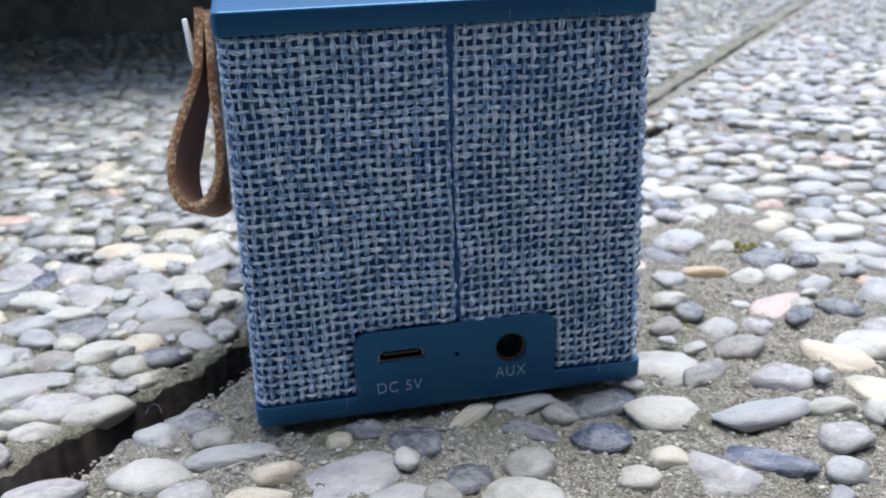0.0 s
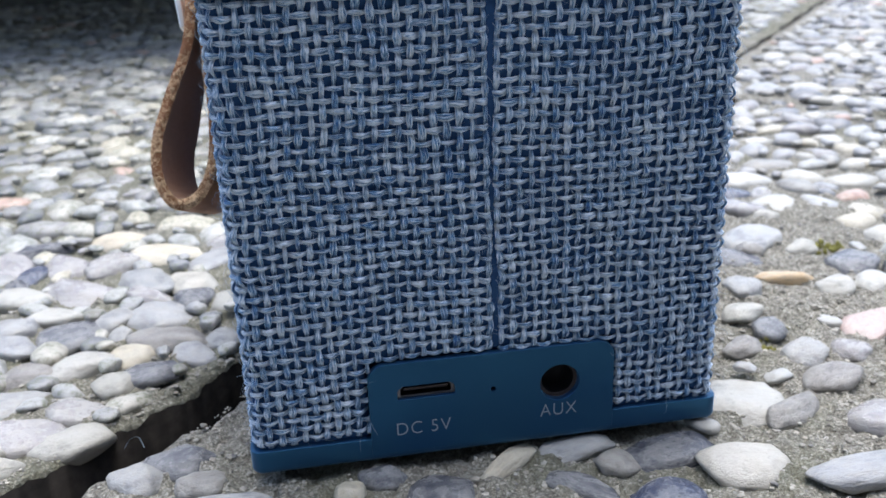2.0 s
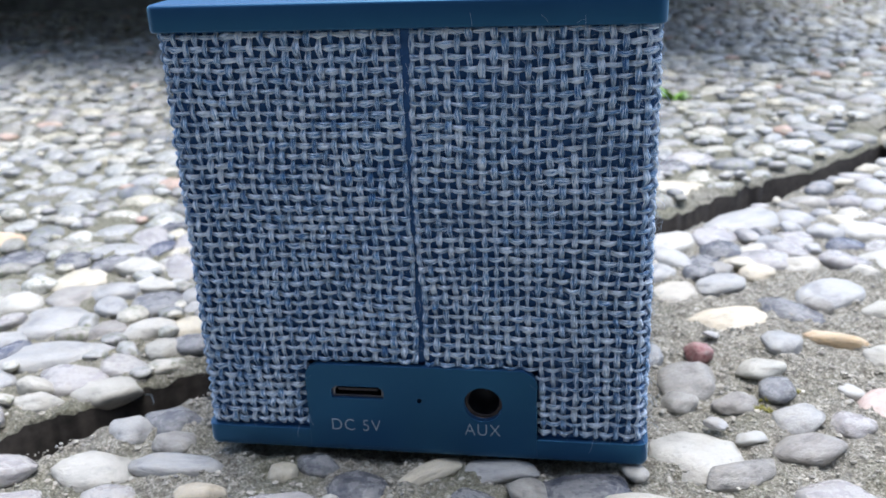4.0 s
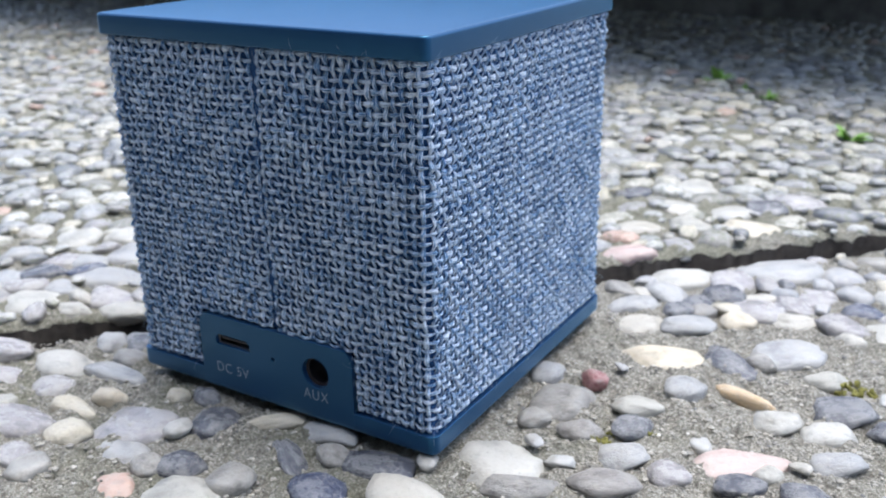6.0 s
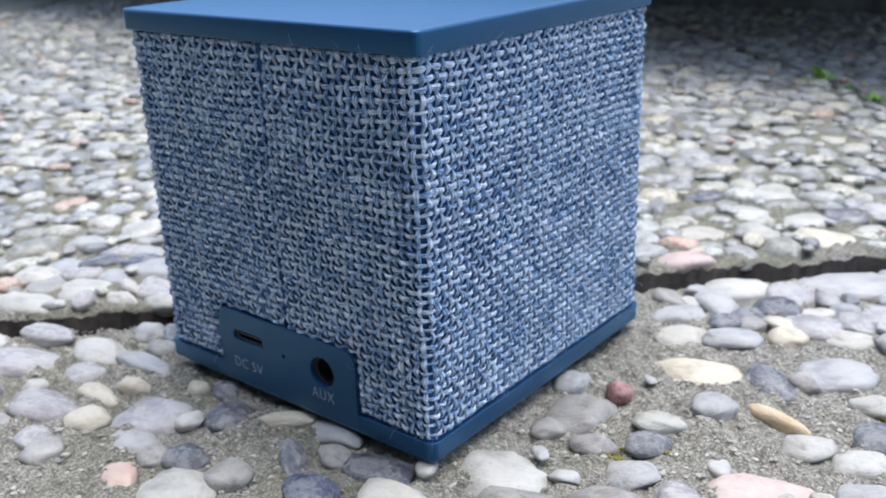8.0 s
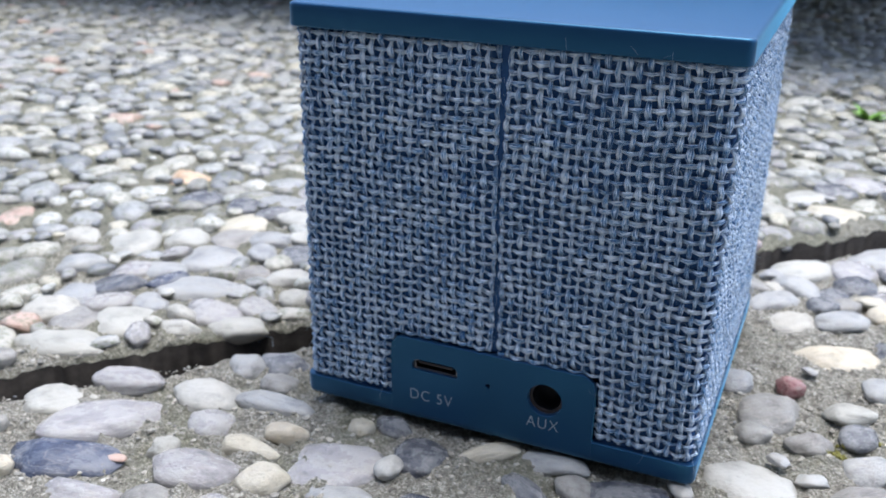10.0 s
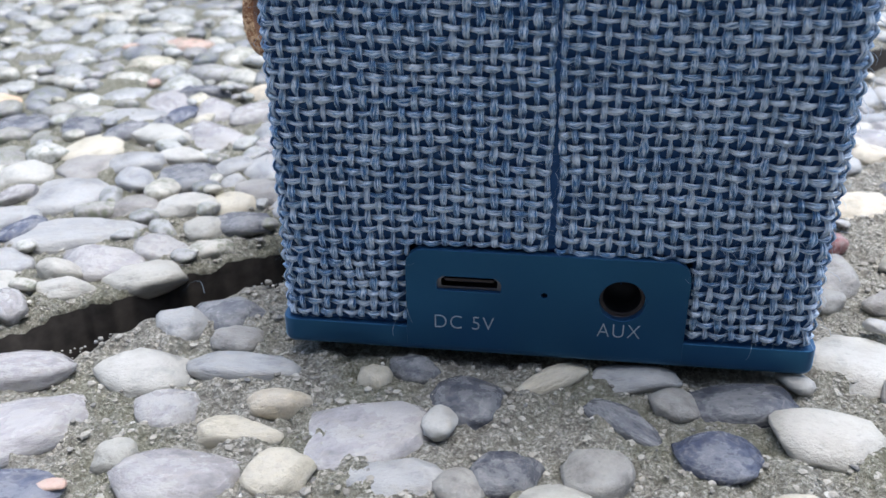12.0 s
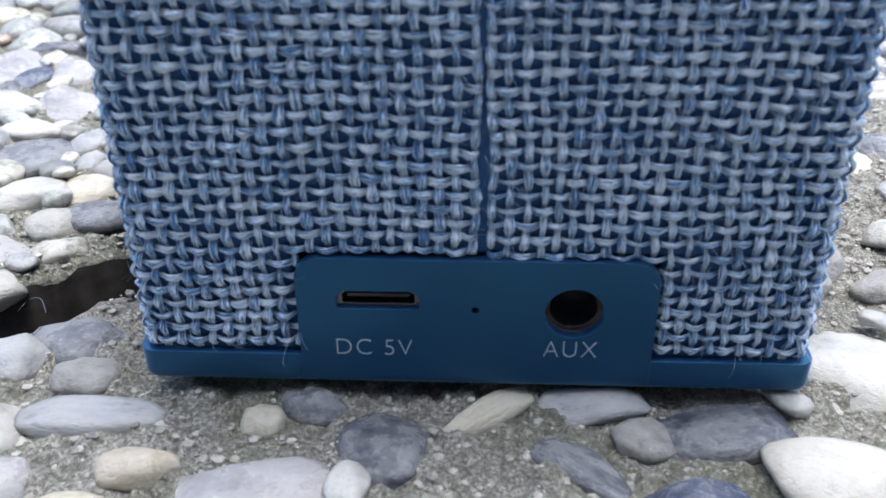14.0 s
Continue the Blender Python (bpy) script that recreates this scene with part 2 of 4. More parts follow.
def quick_mesh(name, verts, quads, material, uv=None, smooth=True):
    """A smooth mesh from arrays: verts n x 3, quads m x 4 (or triangles m x 3)."""
    me = bpy.data.meshes.new(name)
    n, k = quads.shape
    me.vertices.add(len(verts))
    me.vertices.foreach_set("co", np.asarray(verts, np.float32).ravel())
    me.loops.add(n * k)
    me.loops.foreach_set("vertex_index", quads.astype(np.int32).ravel())
    me.polygons.add(n)
    me.polygons.foreach_set("loop_start", np.arange(0, n * k, k, dtype=np.int32))
    me.polygons.foreach_set("use_smooth", np.full(n, smooth))
    if uv is not None:
        layer = me.uv_layers.new(name="UVMap")
        layer.data.foreach_set("uv", np.asarray(uv, np.float32)[quads.ravel()].ravel())
    me.materials.append(material)
    me.update(calc_edges=True)
    me.validate()
    return me


def rounded_square(half_x, half_y, r, n=8):
    pts = []
    for cx, cy, a0 in ((half_x - r, -half_y + r, -90), (half_x - r, half_y - r, 0), (-half_x + r, half_y - r, 90), (-half_x + r, -half_y + r, 180)):
        for i in range(n + 1):
            a = radians(a0 + 90 * i / n)
            pts.append((cx + r * math.cos(a), cy + r * math.sin(a)))
    return pts


def rounded_block(name, half_x, half_y, z0, z1, r, low, high, material):
    """A slab with rounded upright corners and its lower and upper rims rounded by low and high."""
    rings = []
    for i in range(6):
        a = radians(90 * i / 5)
        rings.append((low * (1 - math.sin(a)), z0 + low * (1 - math.cos(a))))
    for i in range(6):
        a = radians(90 * i / 5)
        rings.append((high * (1 - math.cos(a)), z1 - high * (1 - math.sin(a))))
    verts, faces = [], []
    for inset, z in rings:
        verts += [(x, y, z) for x, y in rounded_square(half_x - inset, half_y - inset, max(r - inset, 0.0004))]
    n = len(verts) // len(rings)
    for k in range(len(rings) - 1):
        for i in range(n):
            j = (i + 1) % n
            faces.append((k * n + i, k * n + j, (k + 1) * n + j, (k + 1) * n + i))
    faces.append(tuple(reversed(range(n))))
    faces.append(tuple(range((len(rings) - 1) * n, len(rings) * n)))
    return mesh_of(name, verts, faces, True, material)


def outline_mesh(name, loops, depth, bevel, material):
    """A flat plate with holes from closed outlines in x, z; it faces -y, its front at y = -depth - bevel."""
    cu = bpy.data.curves.new(name, "CURVE")
    cu.dimensions, cu.fill_mode, cu.extrude, cu.bevel_depth, cu.bevel_resolution = "2D", "BOTH", depth, bevel, 2
    for loop in loops:
        s = cu.splines.new("POLY")
        s.points.add(len(loop) - 1)
        for p, (x, z) in zip(s.points, loop):
            p.co = (x, z, 0, 1)
        s.use_cyclic_u = True
    return baked(name, cu, material)


def baked(name, cu, material):
    ob = new(name, cu)
    bpy.context.view_layer.update()
    me = bpy.data.meshes.new_from_object(ob.evaluated_get(bpy.context.evaluated_depsgraph_get()))
    bpy.data.objects.remove(ob)
    bpy.data.curves.remove(cu)
    me.name = name
    me.transform(pose(0, 0, 0, 90, 0, 0))
    me.materials.clear()
    me.materials.append(material)
    return me


def circle(cx, cz, r, n=32):
    return [(cx + r * math.cos(2 * math.pi * i / n), cz + r * math.sin(2 * math.pi * i / n)) for i in range(n)]


def lathe(name, profile, material, n=32):
    """A ring or tube turned about y from (radius, y) pairs."""
    verts, faces = [], []
    for r, y in profile:
        verts += [(r * math.cos(2 * math.pi * i / n), y, r * math.sin(2 * math.pi * i / n)) for i in range(n)]
    for k in range(len(profile) - 1):
        for i in range(n):
            j = (i + 1) % n
            faces.append((k * n + i, (k + 1) * n + i, (k + 1) * n + j, k * n + j))
    return mesh_of(name, verts, faces, True, material)


class Field:
    """Smooth random field over the plane: values on a lattice, cubic-smoothed between."""

    def __init__(self, seed, cell):
        self.v, self.cell = np.random.RandomState(seed).uniform(-1, 1, (256, 256)), cell

    def __call__(self, x, y):
        x, y = np.asarray(x) / self.cell + 1000.3, np.asarray(y) / self.cell + 1000.7
        i, j = np.floor(x).astype(int), np.floor(y).astype(int)
        a, b = x - i, y - j
        a, b = a * a * (3 - 2 * a), b * b * (3 - 2 * b)
        v = self.v
        return ((v[i % 256, j % 256] * (1 - a) + v[(i + 1) % 256, j % 256] * a) * (1 - b)
                + (v[i % 256, (j + 1) % 256] * (1 - a) + v[(i + 1) % 256, (j + 1) % 256] * a) * b)


# ---- ground, slabs ----
ROOT = math.sqrt(0.5)
JOINT_V, JOINT_U, SLAB, GAP_V, GAP_U = 0.0252, 0.209, 0.5, 0.0106, 0.0024
f1, f2, f3 = Field(11, 0.0011), Field(12, 0.0031), Field(13, 0.011)


def shift_v(u):
    """How far the narrow joint beyond the cross joint lies off the wide one's line, and its slant."""
    return 0.0252 + 0.075 * (u - 0.33)


def to_world(u, v):
    return (u - v) * ROOT, (u + v) * ROOT


def bed_height(x, y):
    """The height of the washed concrete between the stones."""
    return np.minimum(-0.0022 + 0.00075 * f2(x, y) + 0.00065 * f1(x, y) + 0.00045 * f3(x, y), -0.0008)


ground = new("ground", mesh_of("ground", [(-60, -60, -0.013), (60, -60, -0.013), (60, 60, -0.013), (-60, 60, -0.013)], [(0, 1, 2, 3)], False, SOIL))
tagged(ground, "dark damp soil under and between the paving slabs", "ground", kind="structure")


def stations(a, b, step, fine):
    """Grid lines from a to b, dense near the edges and inside the stretch fine."""
    edge = np.array([0, 0.0004, 0.0012, 0.0025, 0.004])
    line = np.concatenate([a + edge, b - edge, np.arange(a + 0.0055, b - 0.0055, step)])
    if fine:
        line = np.concatenate([line[(line < fine[0]) | (line > fine[1])], np.arange(max(a + 0.0005, fine[0]), min(b - 0.0005, fine[1]), 0.0009), a + edge[:2], b - edge[:2]])
    return np.unique(line.round(6))


def paving_slab(iu, iv, step, fine_u=None, fine_v=None):
    u0, u1 = JOINT_U + (iu - 1) * SLAB + GAP_U / 2, JOINT_U + iu * SLAB - GAP_U / 2
    gap = GAP_V if iu <= 0 else GAP_U
    v0, v1 = JOINT_V + (iv - 1) * SLAB + gap / 2, JOINT_V + iv * SLAB - gap / 2
    us, vs = stations(u0, u1, step, fine_u), stations(v0, v1, step, fine_v)
    U, V = np.meshgrid(us, vs, indexing="ij")
    wob = 0.0010 * f2(U * 0.7 + 3, V * 0.7) + 0.0011 * f3(U, V + 5)
    near = np.minimum.reduce([U - u0, u1 - U, V - v0, v1 - V])
    roll = np.clip(1 - near / 0.004, 0, 1)
    X, Y = to_world(U + wob * roll * np.sign(u0 + u1 - 2 * U) * 0.8, V + wob * roll * np.sign(v0 + v1 - 2 * V) * 0.8)
    if iu > 0:
        X, Y = X - shift_v(U) * ROOT, Y + shift_v(U) * ROOT
    Z = bed_height(X, Y) - 0.0012 * roll ** 3
    n, m = U.shape
    verts = np.stack([X.ravel(), Y.ravel(), Z.ravel()], -1)
    idx = np.arange(n * m).reshape(n, m)
    quads = np.stack([idx[:-1, :-1], idx[1:, :-1], idx[1:, 1:], idx[:-1, 1:]], -1).reshape(-1, 4)
    rim = np.concatenate([idx[:, 0], idx[-1, 1:], idx[-2::-1, -1], idx[0, -2:0:-1]])
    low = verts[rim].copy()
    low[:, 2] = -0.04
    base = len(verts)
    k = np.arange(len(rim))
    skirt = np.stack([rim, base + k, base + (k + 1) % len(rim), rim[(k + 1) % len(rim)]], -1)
    me = quick_mesh("paving_slab", np.concatenate([verts, low]), np.concatenate([quads, skirt]), MOSSY_SHADED_CONCRETE if iv > 0 else CONCRETE)
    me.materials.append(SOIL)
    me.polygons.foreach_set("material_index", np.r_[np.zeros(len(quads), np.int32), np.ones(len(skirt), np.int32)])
    ob = new("paving_slab", me)
    return tagged(ob, "exposed aggregate concrete slab set with river pebbles", "paving slab", "paving slabs", "structure")


SLABS = {}
for iu in (-1, 0, 1, 2):
    for iv in (-1, 0, 1, 2, 3):
        if (iu, iv) == (0, 0):
            SLABS[iu, iv] = paving_slab(iu, iv, 0.004, (-0.14, 0.14), (-0.105, 0.06))
        elif (iu, iv) == (0, 1):
            SLABS[iu, iv] = paving_slab(iu, iv, 0.004, (-0.14, 0.14), (0.0, 0.11))
        else:
            SLABS[iu, iv] = paving_slab(iu, iv, 0.006)


def slab_at(x, y, clear):
    """The slab under a point, or None where a stone of that radius would lie over a joint."""
    u, v = (x + y) * ROOT, (y - x) * ROOT
    if u > JOINT_U - 0.01:
        v -= shift_v(u)
    a, b = (u - JOINT_U) / SLAB, (v - JOINT_V) / SLAB
    du, dv = abs(a - round(a)) * SLAB, abs(b - round(b)) * SLAB
    if du < clear + GAP_U / 2 or dv < clear + GAP_V / 2:
        return None
    return SLABS.get((math.floor(a) + 1, math.floor(b) + 1))


def joint_fill(u0, u1, v0, v1, n, slant=False):
    """Dirt packed into a narrow joint, a little below the slabs."""
    verts, faces = [], []
    for i in range(n + 1):
        for k in range(4):
            u, v = u0 + (u1 - u0) * (i / n if u1 - u0 > v1 - v0 else k / 3), v0 + (v1 - v0) * (k / 3 if u1 - u0 > v1 - v0 else i / n)
            x, y = to_world(u, v + (shift_v(u) if slant else 0))
            verts.append((x, y, -0.0048 + 0.0011 * noise.noise((x * 220, y * 220, 0))))
    for i in range(n):
        for k in range(3):
            faces.append((i * 4 + k, i * 4 + k + 1, i * 4 + k + 5, i * 4 + k + 4))
    ob = new("joint_filling", mesh_of("joint_filling", verts, faces, True, DIRT))
    tagged(ob, "brown dirt packed into the narrow slab joint", "joint filling", kind="structure")


joint_fill(JOINT_U + 0.003, JOINT_U + 0.45, JOINT_V - 0.002, JOINT_V + 0.002, 180, True)
joint_fill(JOINT_U - 0.0018, JOINT_U + 0.0018, JOINT_V - 0.45, JOINT_V - 0.006, 180)
joint_fill(JOINT_U - 0.0018, JOINT_U + 0.0018, JOINT_V + 0.006, JOINT_V + 0.45, 180)


def wall(name, x0, x1, y0, y1, height, material, label):
    """A plain wall with a slightly uneven face and softened edges."""
    verts, faces = [], []
    nx, nz = 24, 10
    for y in (y0, y1):
        for j in range(nz + 1):
            for i in range(nx + 1):
                x, z = x0 + (x1 - x0) * i / nx, -0.03 + (height + 0.03) * j / nz
                verts.append((x, y + 0.004 * noise.noise((x * 5, y * 5, z * 5)), z))
    w = nx + 1
    off = w * (nz + 1)
    for j in range(nz):
        for i in range(nx):
            a = j * w + i
            faces += [(a, a + 1, a + w + 1, a + w), (off + a + 1, off + a, off + a + w, off + a + w + 1)]
    for j in range(nz):
        for i in (0, nx):
            a = j * w + i
            faces.append((a, a + w, off + a + w, off + a) if i == 0 else (a + w, a, off + a, off + a + w))
    for i in range(nx):
        a = nz * w + i
        faces.append((a, a + 1, off + a + 1, off + a))
    ob = new(name, mesh_of(name, verts, faces, False, material))
    return tagged(ob, label, "wall", kind="structure")


wall("wall_north", -0.95, 0.16, 0.56, 0.80, 0.22, DARK_WALL, "dark stained low wall at the edge of the paving")
# invented overhang, above the view, that darkens the ground by the wall
ledge = new("ledge", rounded_block("ledge", 0.555, 0.26, 0.0, 0.02, 0.004, 0.003, 0.003, DARK_WALL))
ledge.location = (-0.395, 0.56, 0.12)
# added out of view: keeps low southern sky off the speaker's rear face
wall("wall_south", -1.0, 1.0, -0.62, -0.48, 0.85, BLOCKER_GREY, "unseen plain grey upright slab added to block light from the south")
tagged(ledge, "unseen dark overhang added to shade the ground before the low wall", "ledge", kind="structure")


# ---- the speaker ----
HALF, TOP_Z, BASE_Z, HEIGHT = 0.0340, 0.0643, 0.0040, 0.0680
FAB, FAB_R = 0.0333, 0.0017
speaker = thing("bluetooth_speaker", "blue cube speaker in woven fabric, standing on pebbled paving", "speaker")
part("base", rounded_block("base", HALF, HALF, 0.0, BASE_Z - 0.0003, 0.0016, 0.0009, 0.00012, PLASTIC), speaker, "matte blue plastic base tray")
part("top_plate", rounded_block("top_plate", HALF + 0.0002, HALF + 0.0002, TOP_Z, HEIGHT, 0.0014, 0.0004, 0.0006, PLASTIC), speaker, "smooth matte blue plastic top")
CUT_X0, CUT_X1, CUT_Z, CUT_R = -0.0172, 0.0177, 0.0152, 0.0024
part("inner_body", rounded_block("inner_body", FAB - 0.0004, FAB - 0.0004, CUT_Z + 0.0002, 0.066, FAB_R, 0.0003, 0.0003, BACKING), speaker, "dark navy cloth lining under the weave")
lower = rounded_block("lower_body", FAB - 0.0004, FAB - 0.0036, 0.002, CUT_Z + 0.0002, 0.001, 0.0003, 0.0001, BACKING)
lower.transform(Matrix.Translation((0, 0.0032, 0)))
part("lower_body", lower, speaker)
for x0, x1 in ((-FAB + 0.0004, CUT_X0 - 0.0001), (CUT_X1 + 0.0001, FAB - 0.0004)):
    flank = rounded_block("lining_flank", (x1 - x0) / 2, 0.0031, 0.002, CUT_Z + 0.0002, 0.0008, 0.0003, 0.0001, BACKING)
    flank.transform(Matrix.Translation(((x0 + x1) / 2, -FAB + 0.0035, 0)))
    part("lining_flank", flank, speaker)

# woven cover
NW, NR = 172, 40
STRAIGHT = 2 * (FAB - FAB_R)
ARC = FAB_R * math.pi / 2
AROUND = 4 * (STRAIGHT + ARC)
SEAM_X = 0.0007
shift_s, shift_z, swell = Field(21, 0.006), Field(22, 0.006), Field(23, 0.0035)
wide_s, wide_z = Field(24, 0.02), Field(25, 0.02)


def around(s):
    """Place and outward normal on the cover's outline; s runs from the rear seam to the right, round and back."""
    s = np.mod(s + FAB - FAB_R + SEAM_X, AROUND)
    k = np.floor(s / (STRAIGHT + ARC)).astype(int)
    d = s - k * (STRAIGHT + ARC)
    on = d < STRAIGHT
    a = np.where(on, 0, (d - STRAIGHT) / FAB_R)
    x = np.where(on, -FAB + FAB_R + d, FAB - FAB_R + FAB_R * np.sin(a))
    y = np.where(on, -FAB, -FAB + FAB_R - FAB_R * np.cos(a))
    nx, ny = np.where(on, 0, np.sin(a)), np.where(on, -1, -np.cos(a))
    q = k * math.pi / 2
    c, sn = np.cos(q), np.sin(q)
    return x * c - y * sn, x * sn + y * c, nx * c - ny * sn, nx * sn + ny * c


def in_cut(s, z):
    """True in the notch round the sockets."""
    x = np.where(s > AROUND / 2, s - AROUND, s) + SEAM_X
    inside = (x > CUT_X0) & (x < CUT_X1) & (z < CUT_Z)
    for cx, sign in ((CUT_X0 + CUT_R, -1), (CUT_X1 - CUT_R, 1)):
        corner = ((x - cx) * sign > 0) & (z > CUT_Z - CUT_R) & (np.hypot(x - cx, z - CUT_Z + CUT_R) > CUT_R)
        inside &= ~corner
    return inside


rng = np.random.RandomState(5)


def weave(name, threads, material, width, thick, parent, label):
    """Yarns of three loose strands along threads: rows of (s, z, lift, uprightness, float count). Out of sight at the far side one strand does."""
    V, Q, T = [], [], []
    base, number = 0, 0
    ring = np.arange(5) * 2 * math.pi / 5 + 0.3
    for s, z, lift, upright, count in threads:
        number += 1
        hidden = (s > AROUND * 0.38) & (s < AROUND * 0.80)
        for strand in (0, -1, 1):
            keep = ~in_cut(s, z) & ~(hidden & (strand != 0))
            cuts = np.flatnonzero(np.diff(np.concatenate([[0], keep.astype(int), [0]])))
            phase = rng.uniform(0, 6.28, 3)
            for a, b in zip(cuts[::2], cuts[1::2]):
                if b - a < 4:
                    continue
                ss, zz, ll, cc = s[a:b], z[a:b], lift[a:b], count[a:b]
                x, y, nx, ny = around(ss)
                n = len(ss)
                fat = (0.84 + 0.30 * np.sin(math.pi * np.mod(cc, 1)) ** 2) * (1.0 + 0.34 * swell(ss + (0 if upright else 3.0), zz + (0 if upright else 1.7)))
                ends = np.minimum(np.arange(n), np.arange(n)[::-1])
                tuck = np.where(ends < 2, -0.00022 * (2 - ends), 0)
                wander = 0.16 * np.sin(3.1 * cc + phase[0]) + 0.10 * np.sin(7.3 * cc + phase[1])
                mid = (0.56 * strand + wander) * width / 2 * fat
                rise = (0.16 if strand == 0 else -0.05) * thick + 0.10 * thick * np.sin(5.2 * cc + phase[2])
                w, h = width / 2 * fat * 0.54, thick / 2 * fat * 0.74
                frayed = rng.uniform(0.78, 1.22, (n, 5))
                side = mid[:, None] + np.cos(ring)[None, :] * w[:, None] * frayed
                out = np.sin(ring)[None, :] * h[:, None] * frayed + (ll + tuck + rise)[:, None]
                if upright:
                    px = x[:, None] + nx[:, None] * out - ny[:, None] * side
                    py = y[:, None] + ny[:, None] * out + nx[:, None] * side
                    pz = zz[:, None] + 0 * side
                else:
                    px = x[:, None] + nx[:, None] * out
                    py = y[:, None] + ny[:, None] * out
                    pz = zz[:, None] + side
                V.append(np.stack([px, py, pz], -1).reshape(-1, 3))
                place = number + 0.03 + 0.31 * (strand + 1) + np.abs(ring - math.pi)[None, :] / math.pi * 0.3
                T.append(np.stack([np.repeat(cc, 5), np.tile(place[0], n)], -1))
                i = base + np.arange(n - 1)[:, None] * 5
                j, k = np.arange(5)[None, :], (np.arange(5)[None, :] + 1) % 5
                order = (i + j, i + k, i + 5 + k, i + 5 + j) if not upright else (i + j, i + 5 + j, i + 5 + k, i + k)
                Q.append(np.stack(order, -1).reshape(-1, 4))
                base += n * 5
    me = quick_mesh(name, np.concatenate(V), np.concatenate(Q), material, np.concatenate(T))
    return tagged(part(name, me, parent, label), kind="stuff")


PS, PZ, AMP = (AROUND - 0.0002) / NW, (TOP_Z + 0.0002 - BASE_Z) / NR, 0.00034


def bend(s, z):
    """The cover is pulled a little out of square."""
    return s + 0.00030 * shift_s(s, z) + 0.0004 * wide_s(s, z), z + 0.00026 * shift_z(s, z) + 0.0005 * wide_z(s, z) * np.clip((TOP_Z - z) / 0.006, 0, 1) * np.clip((z - BASE_Z) / 0.006, 0, 1)


warps, wefts = [], []
for i in range(NW):
    z = np.linspace(BASE_Z - 0.0002, TOP_Z + 0.0004, NR * 4 + 1)
    s0 = 0.0001 + (i + 0.5) * PS + rng.uniform(-0.0001, 0.0001)
    s = np.full_like(z, s0)
    lift = AMP * rng.uniform(0.8, 1.15) * np.cos(math.pi * ((z - BASE_Z) / PZ - 0.5) + math.pi * i)
    count = ((z - BASE_Z) / PZ - 0.5 + i) / 2 + 0.5
    edge = min(i, NW - 1 - i)
    lift = lift - (0.00015 if edge == 0 else 0)
    s, z = bend(s, z)
    warps.append((s, z, lift, True, count))
for j in range(NR):
    s = np.linspace(0.0003, AROUND - 0.0003, NW * 4)
    z = np.full_like(s, BASE_Z + (j + 0.5) * PZ + rng.uniform(-0.0001, 0.0001))
    lift = -AMP * rng.uniform(0.85, 1.2) * np.cos(math.pi * ((s - 0.0001) / PS - 0.5) + math.pi * j)
    count = ((s - 0.0001) / PS - 0.5 + j) / 2
    corner = around(s)
    lift *= 1 - 1.7 * np.abs(corner[2] * corner[3])
    lift -= np.clip(1 - np.minimum(s, AROUND - s) / 0.0009, 0, 1) * 0.0007
    s, z = bend(s, z)
    wefts.append((s, z, lift, False, count))
cover = part("fabric_cover", quick_mesh("fabric_cover", np.array([[-0.001, -FAB + 0.0012, 0.01], [0.003, -FAB + 0.0012, 0.01], [0.003, -FAB + 0.0012, 0.06], [-0.001, -FAB + 0.0012, 0.06]]), np.array([[0, 1, 2, 3]]), BACKING), speaker, "melange blue and pale grey coarse woven fabric with a seam down the rear")
weave("warp_threads", warps, WARP, 0.00068, 0.00044, cover, "")
weave("weft_threads", wefts, WEFT, 0.00062, 0.00044, cover, "")

# socket panel on the rear
USB, JACK, PIN = (-0.00925, 0.0106), (0.0098, 0.0093), (0.0002, 0.0095)
half_w, mid_x = (CUT_X1 - CUT_X0) / 2, (CUT_X0 + CUT_X1) / 2
outer = [(CUT_X0, 0.0011), (CUT_X1, 0.0011)]
for cx, a0 in ((CUT_X1 - CUT_R, 0), (CUT_X0 + CUT_R, 90)):
    outer += [(cx + CUT_R * math.cos(radians(a0 + 90 * i / 8)), CUT_Z - 0.0001 - CUT_R + CUT_R * math.sin(radians(a0 + 90 * i / 8))) for i in range(9)]
usb_hole = [(USB[0] + x, USB[1] + z) for x, z in ((-0.0039, -0.0012), (0.0039, -0.0012), (0.0041, -0.0010), (0.0041, 0.0001), (0.0039, 0.0005), (0.0033, 0.00095), (-0.0033, 0.00095), (-0.0039, 0.0005), (-0.0041, 0.0001), (-0.0041, -0.0010))]
panel = outline_mesh("socket_panel", [outer, usb_hole, circle(*JACK, 0.0029), circle(*PIN, 0.00045, 16)], 0.0005, 0.00005, PLASTIC)
panel_ob = part("socket_panel", panel, speaker, "smooth dark blue plastic socket panel")
panel_ob.location = (0, -0.03350, 0)
FRONT = -0.03405

shell = outline_mesh("charging_socket", [[(USB[0] + (x - USB[0]) * 0.99, USB[1] + (z - USB[1]) * 0.99) for x, z in usb_hole],
                                         [(USB[0] + (x - USB[0]) * 0.88, USB[1] + (z - USB[1]) * 0.72) for x, z in usb_hole]], 0.0009, 0.00004, STEEL)
socket = part("charging_socket", shell, panel_ob, "dull steel charging socket")
socket.location = (0, 0.0010, 0)
tongue = rounded_block("socket_tongue", 0.0032, 0.0010, -0.00024, 0.00024, 0.0003, 0.0001, 0.0001, BRONZE)
tongue.transform(pose(USB[0], 0.0009, USB[1] + 0.00022))
part("socket_tongue", tongue, panel_ob, "dull metal contact tongue")
well = rounded_block("socket_well", 0.0047, 0.0003, -0.0016, 0.0016, 0.0002, 0.0001, 0.0001, BLACK)
well.transform(pose(USB[0], 0.0024, USB[1]))
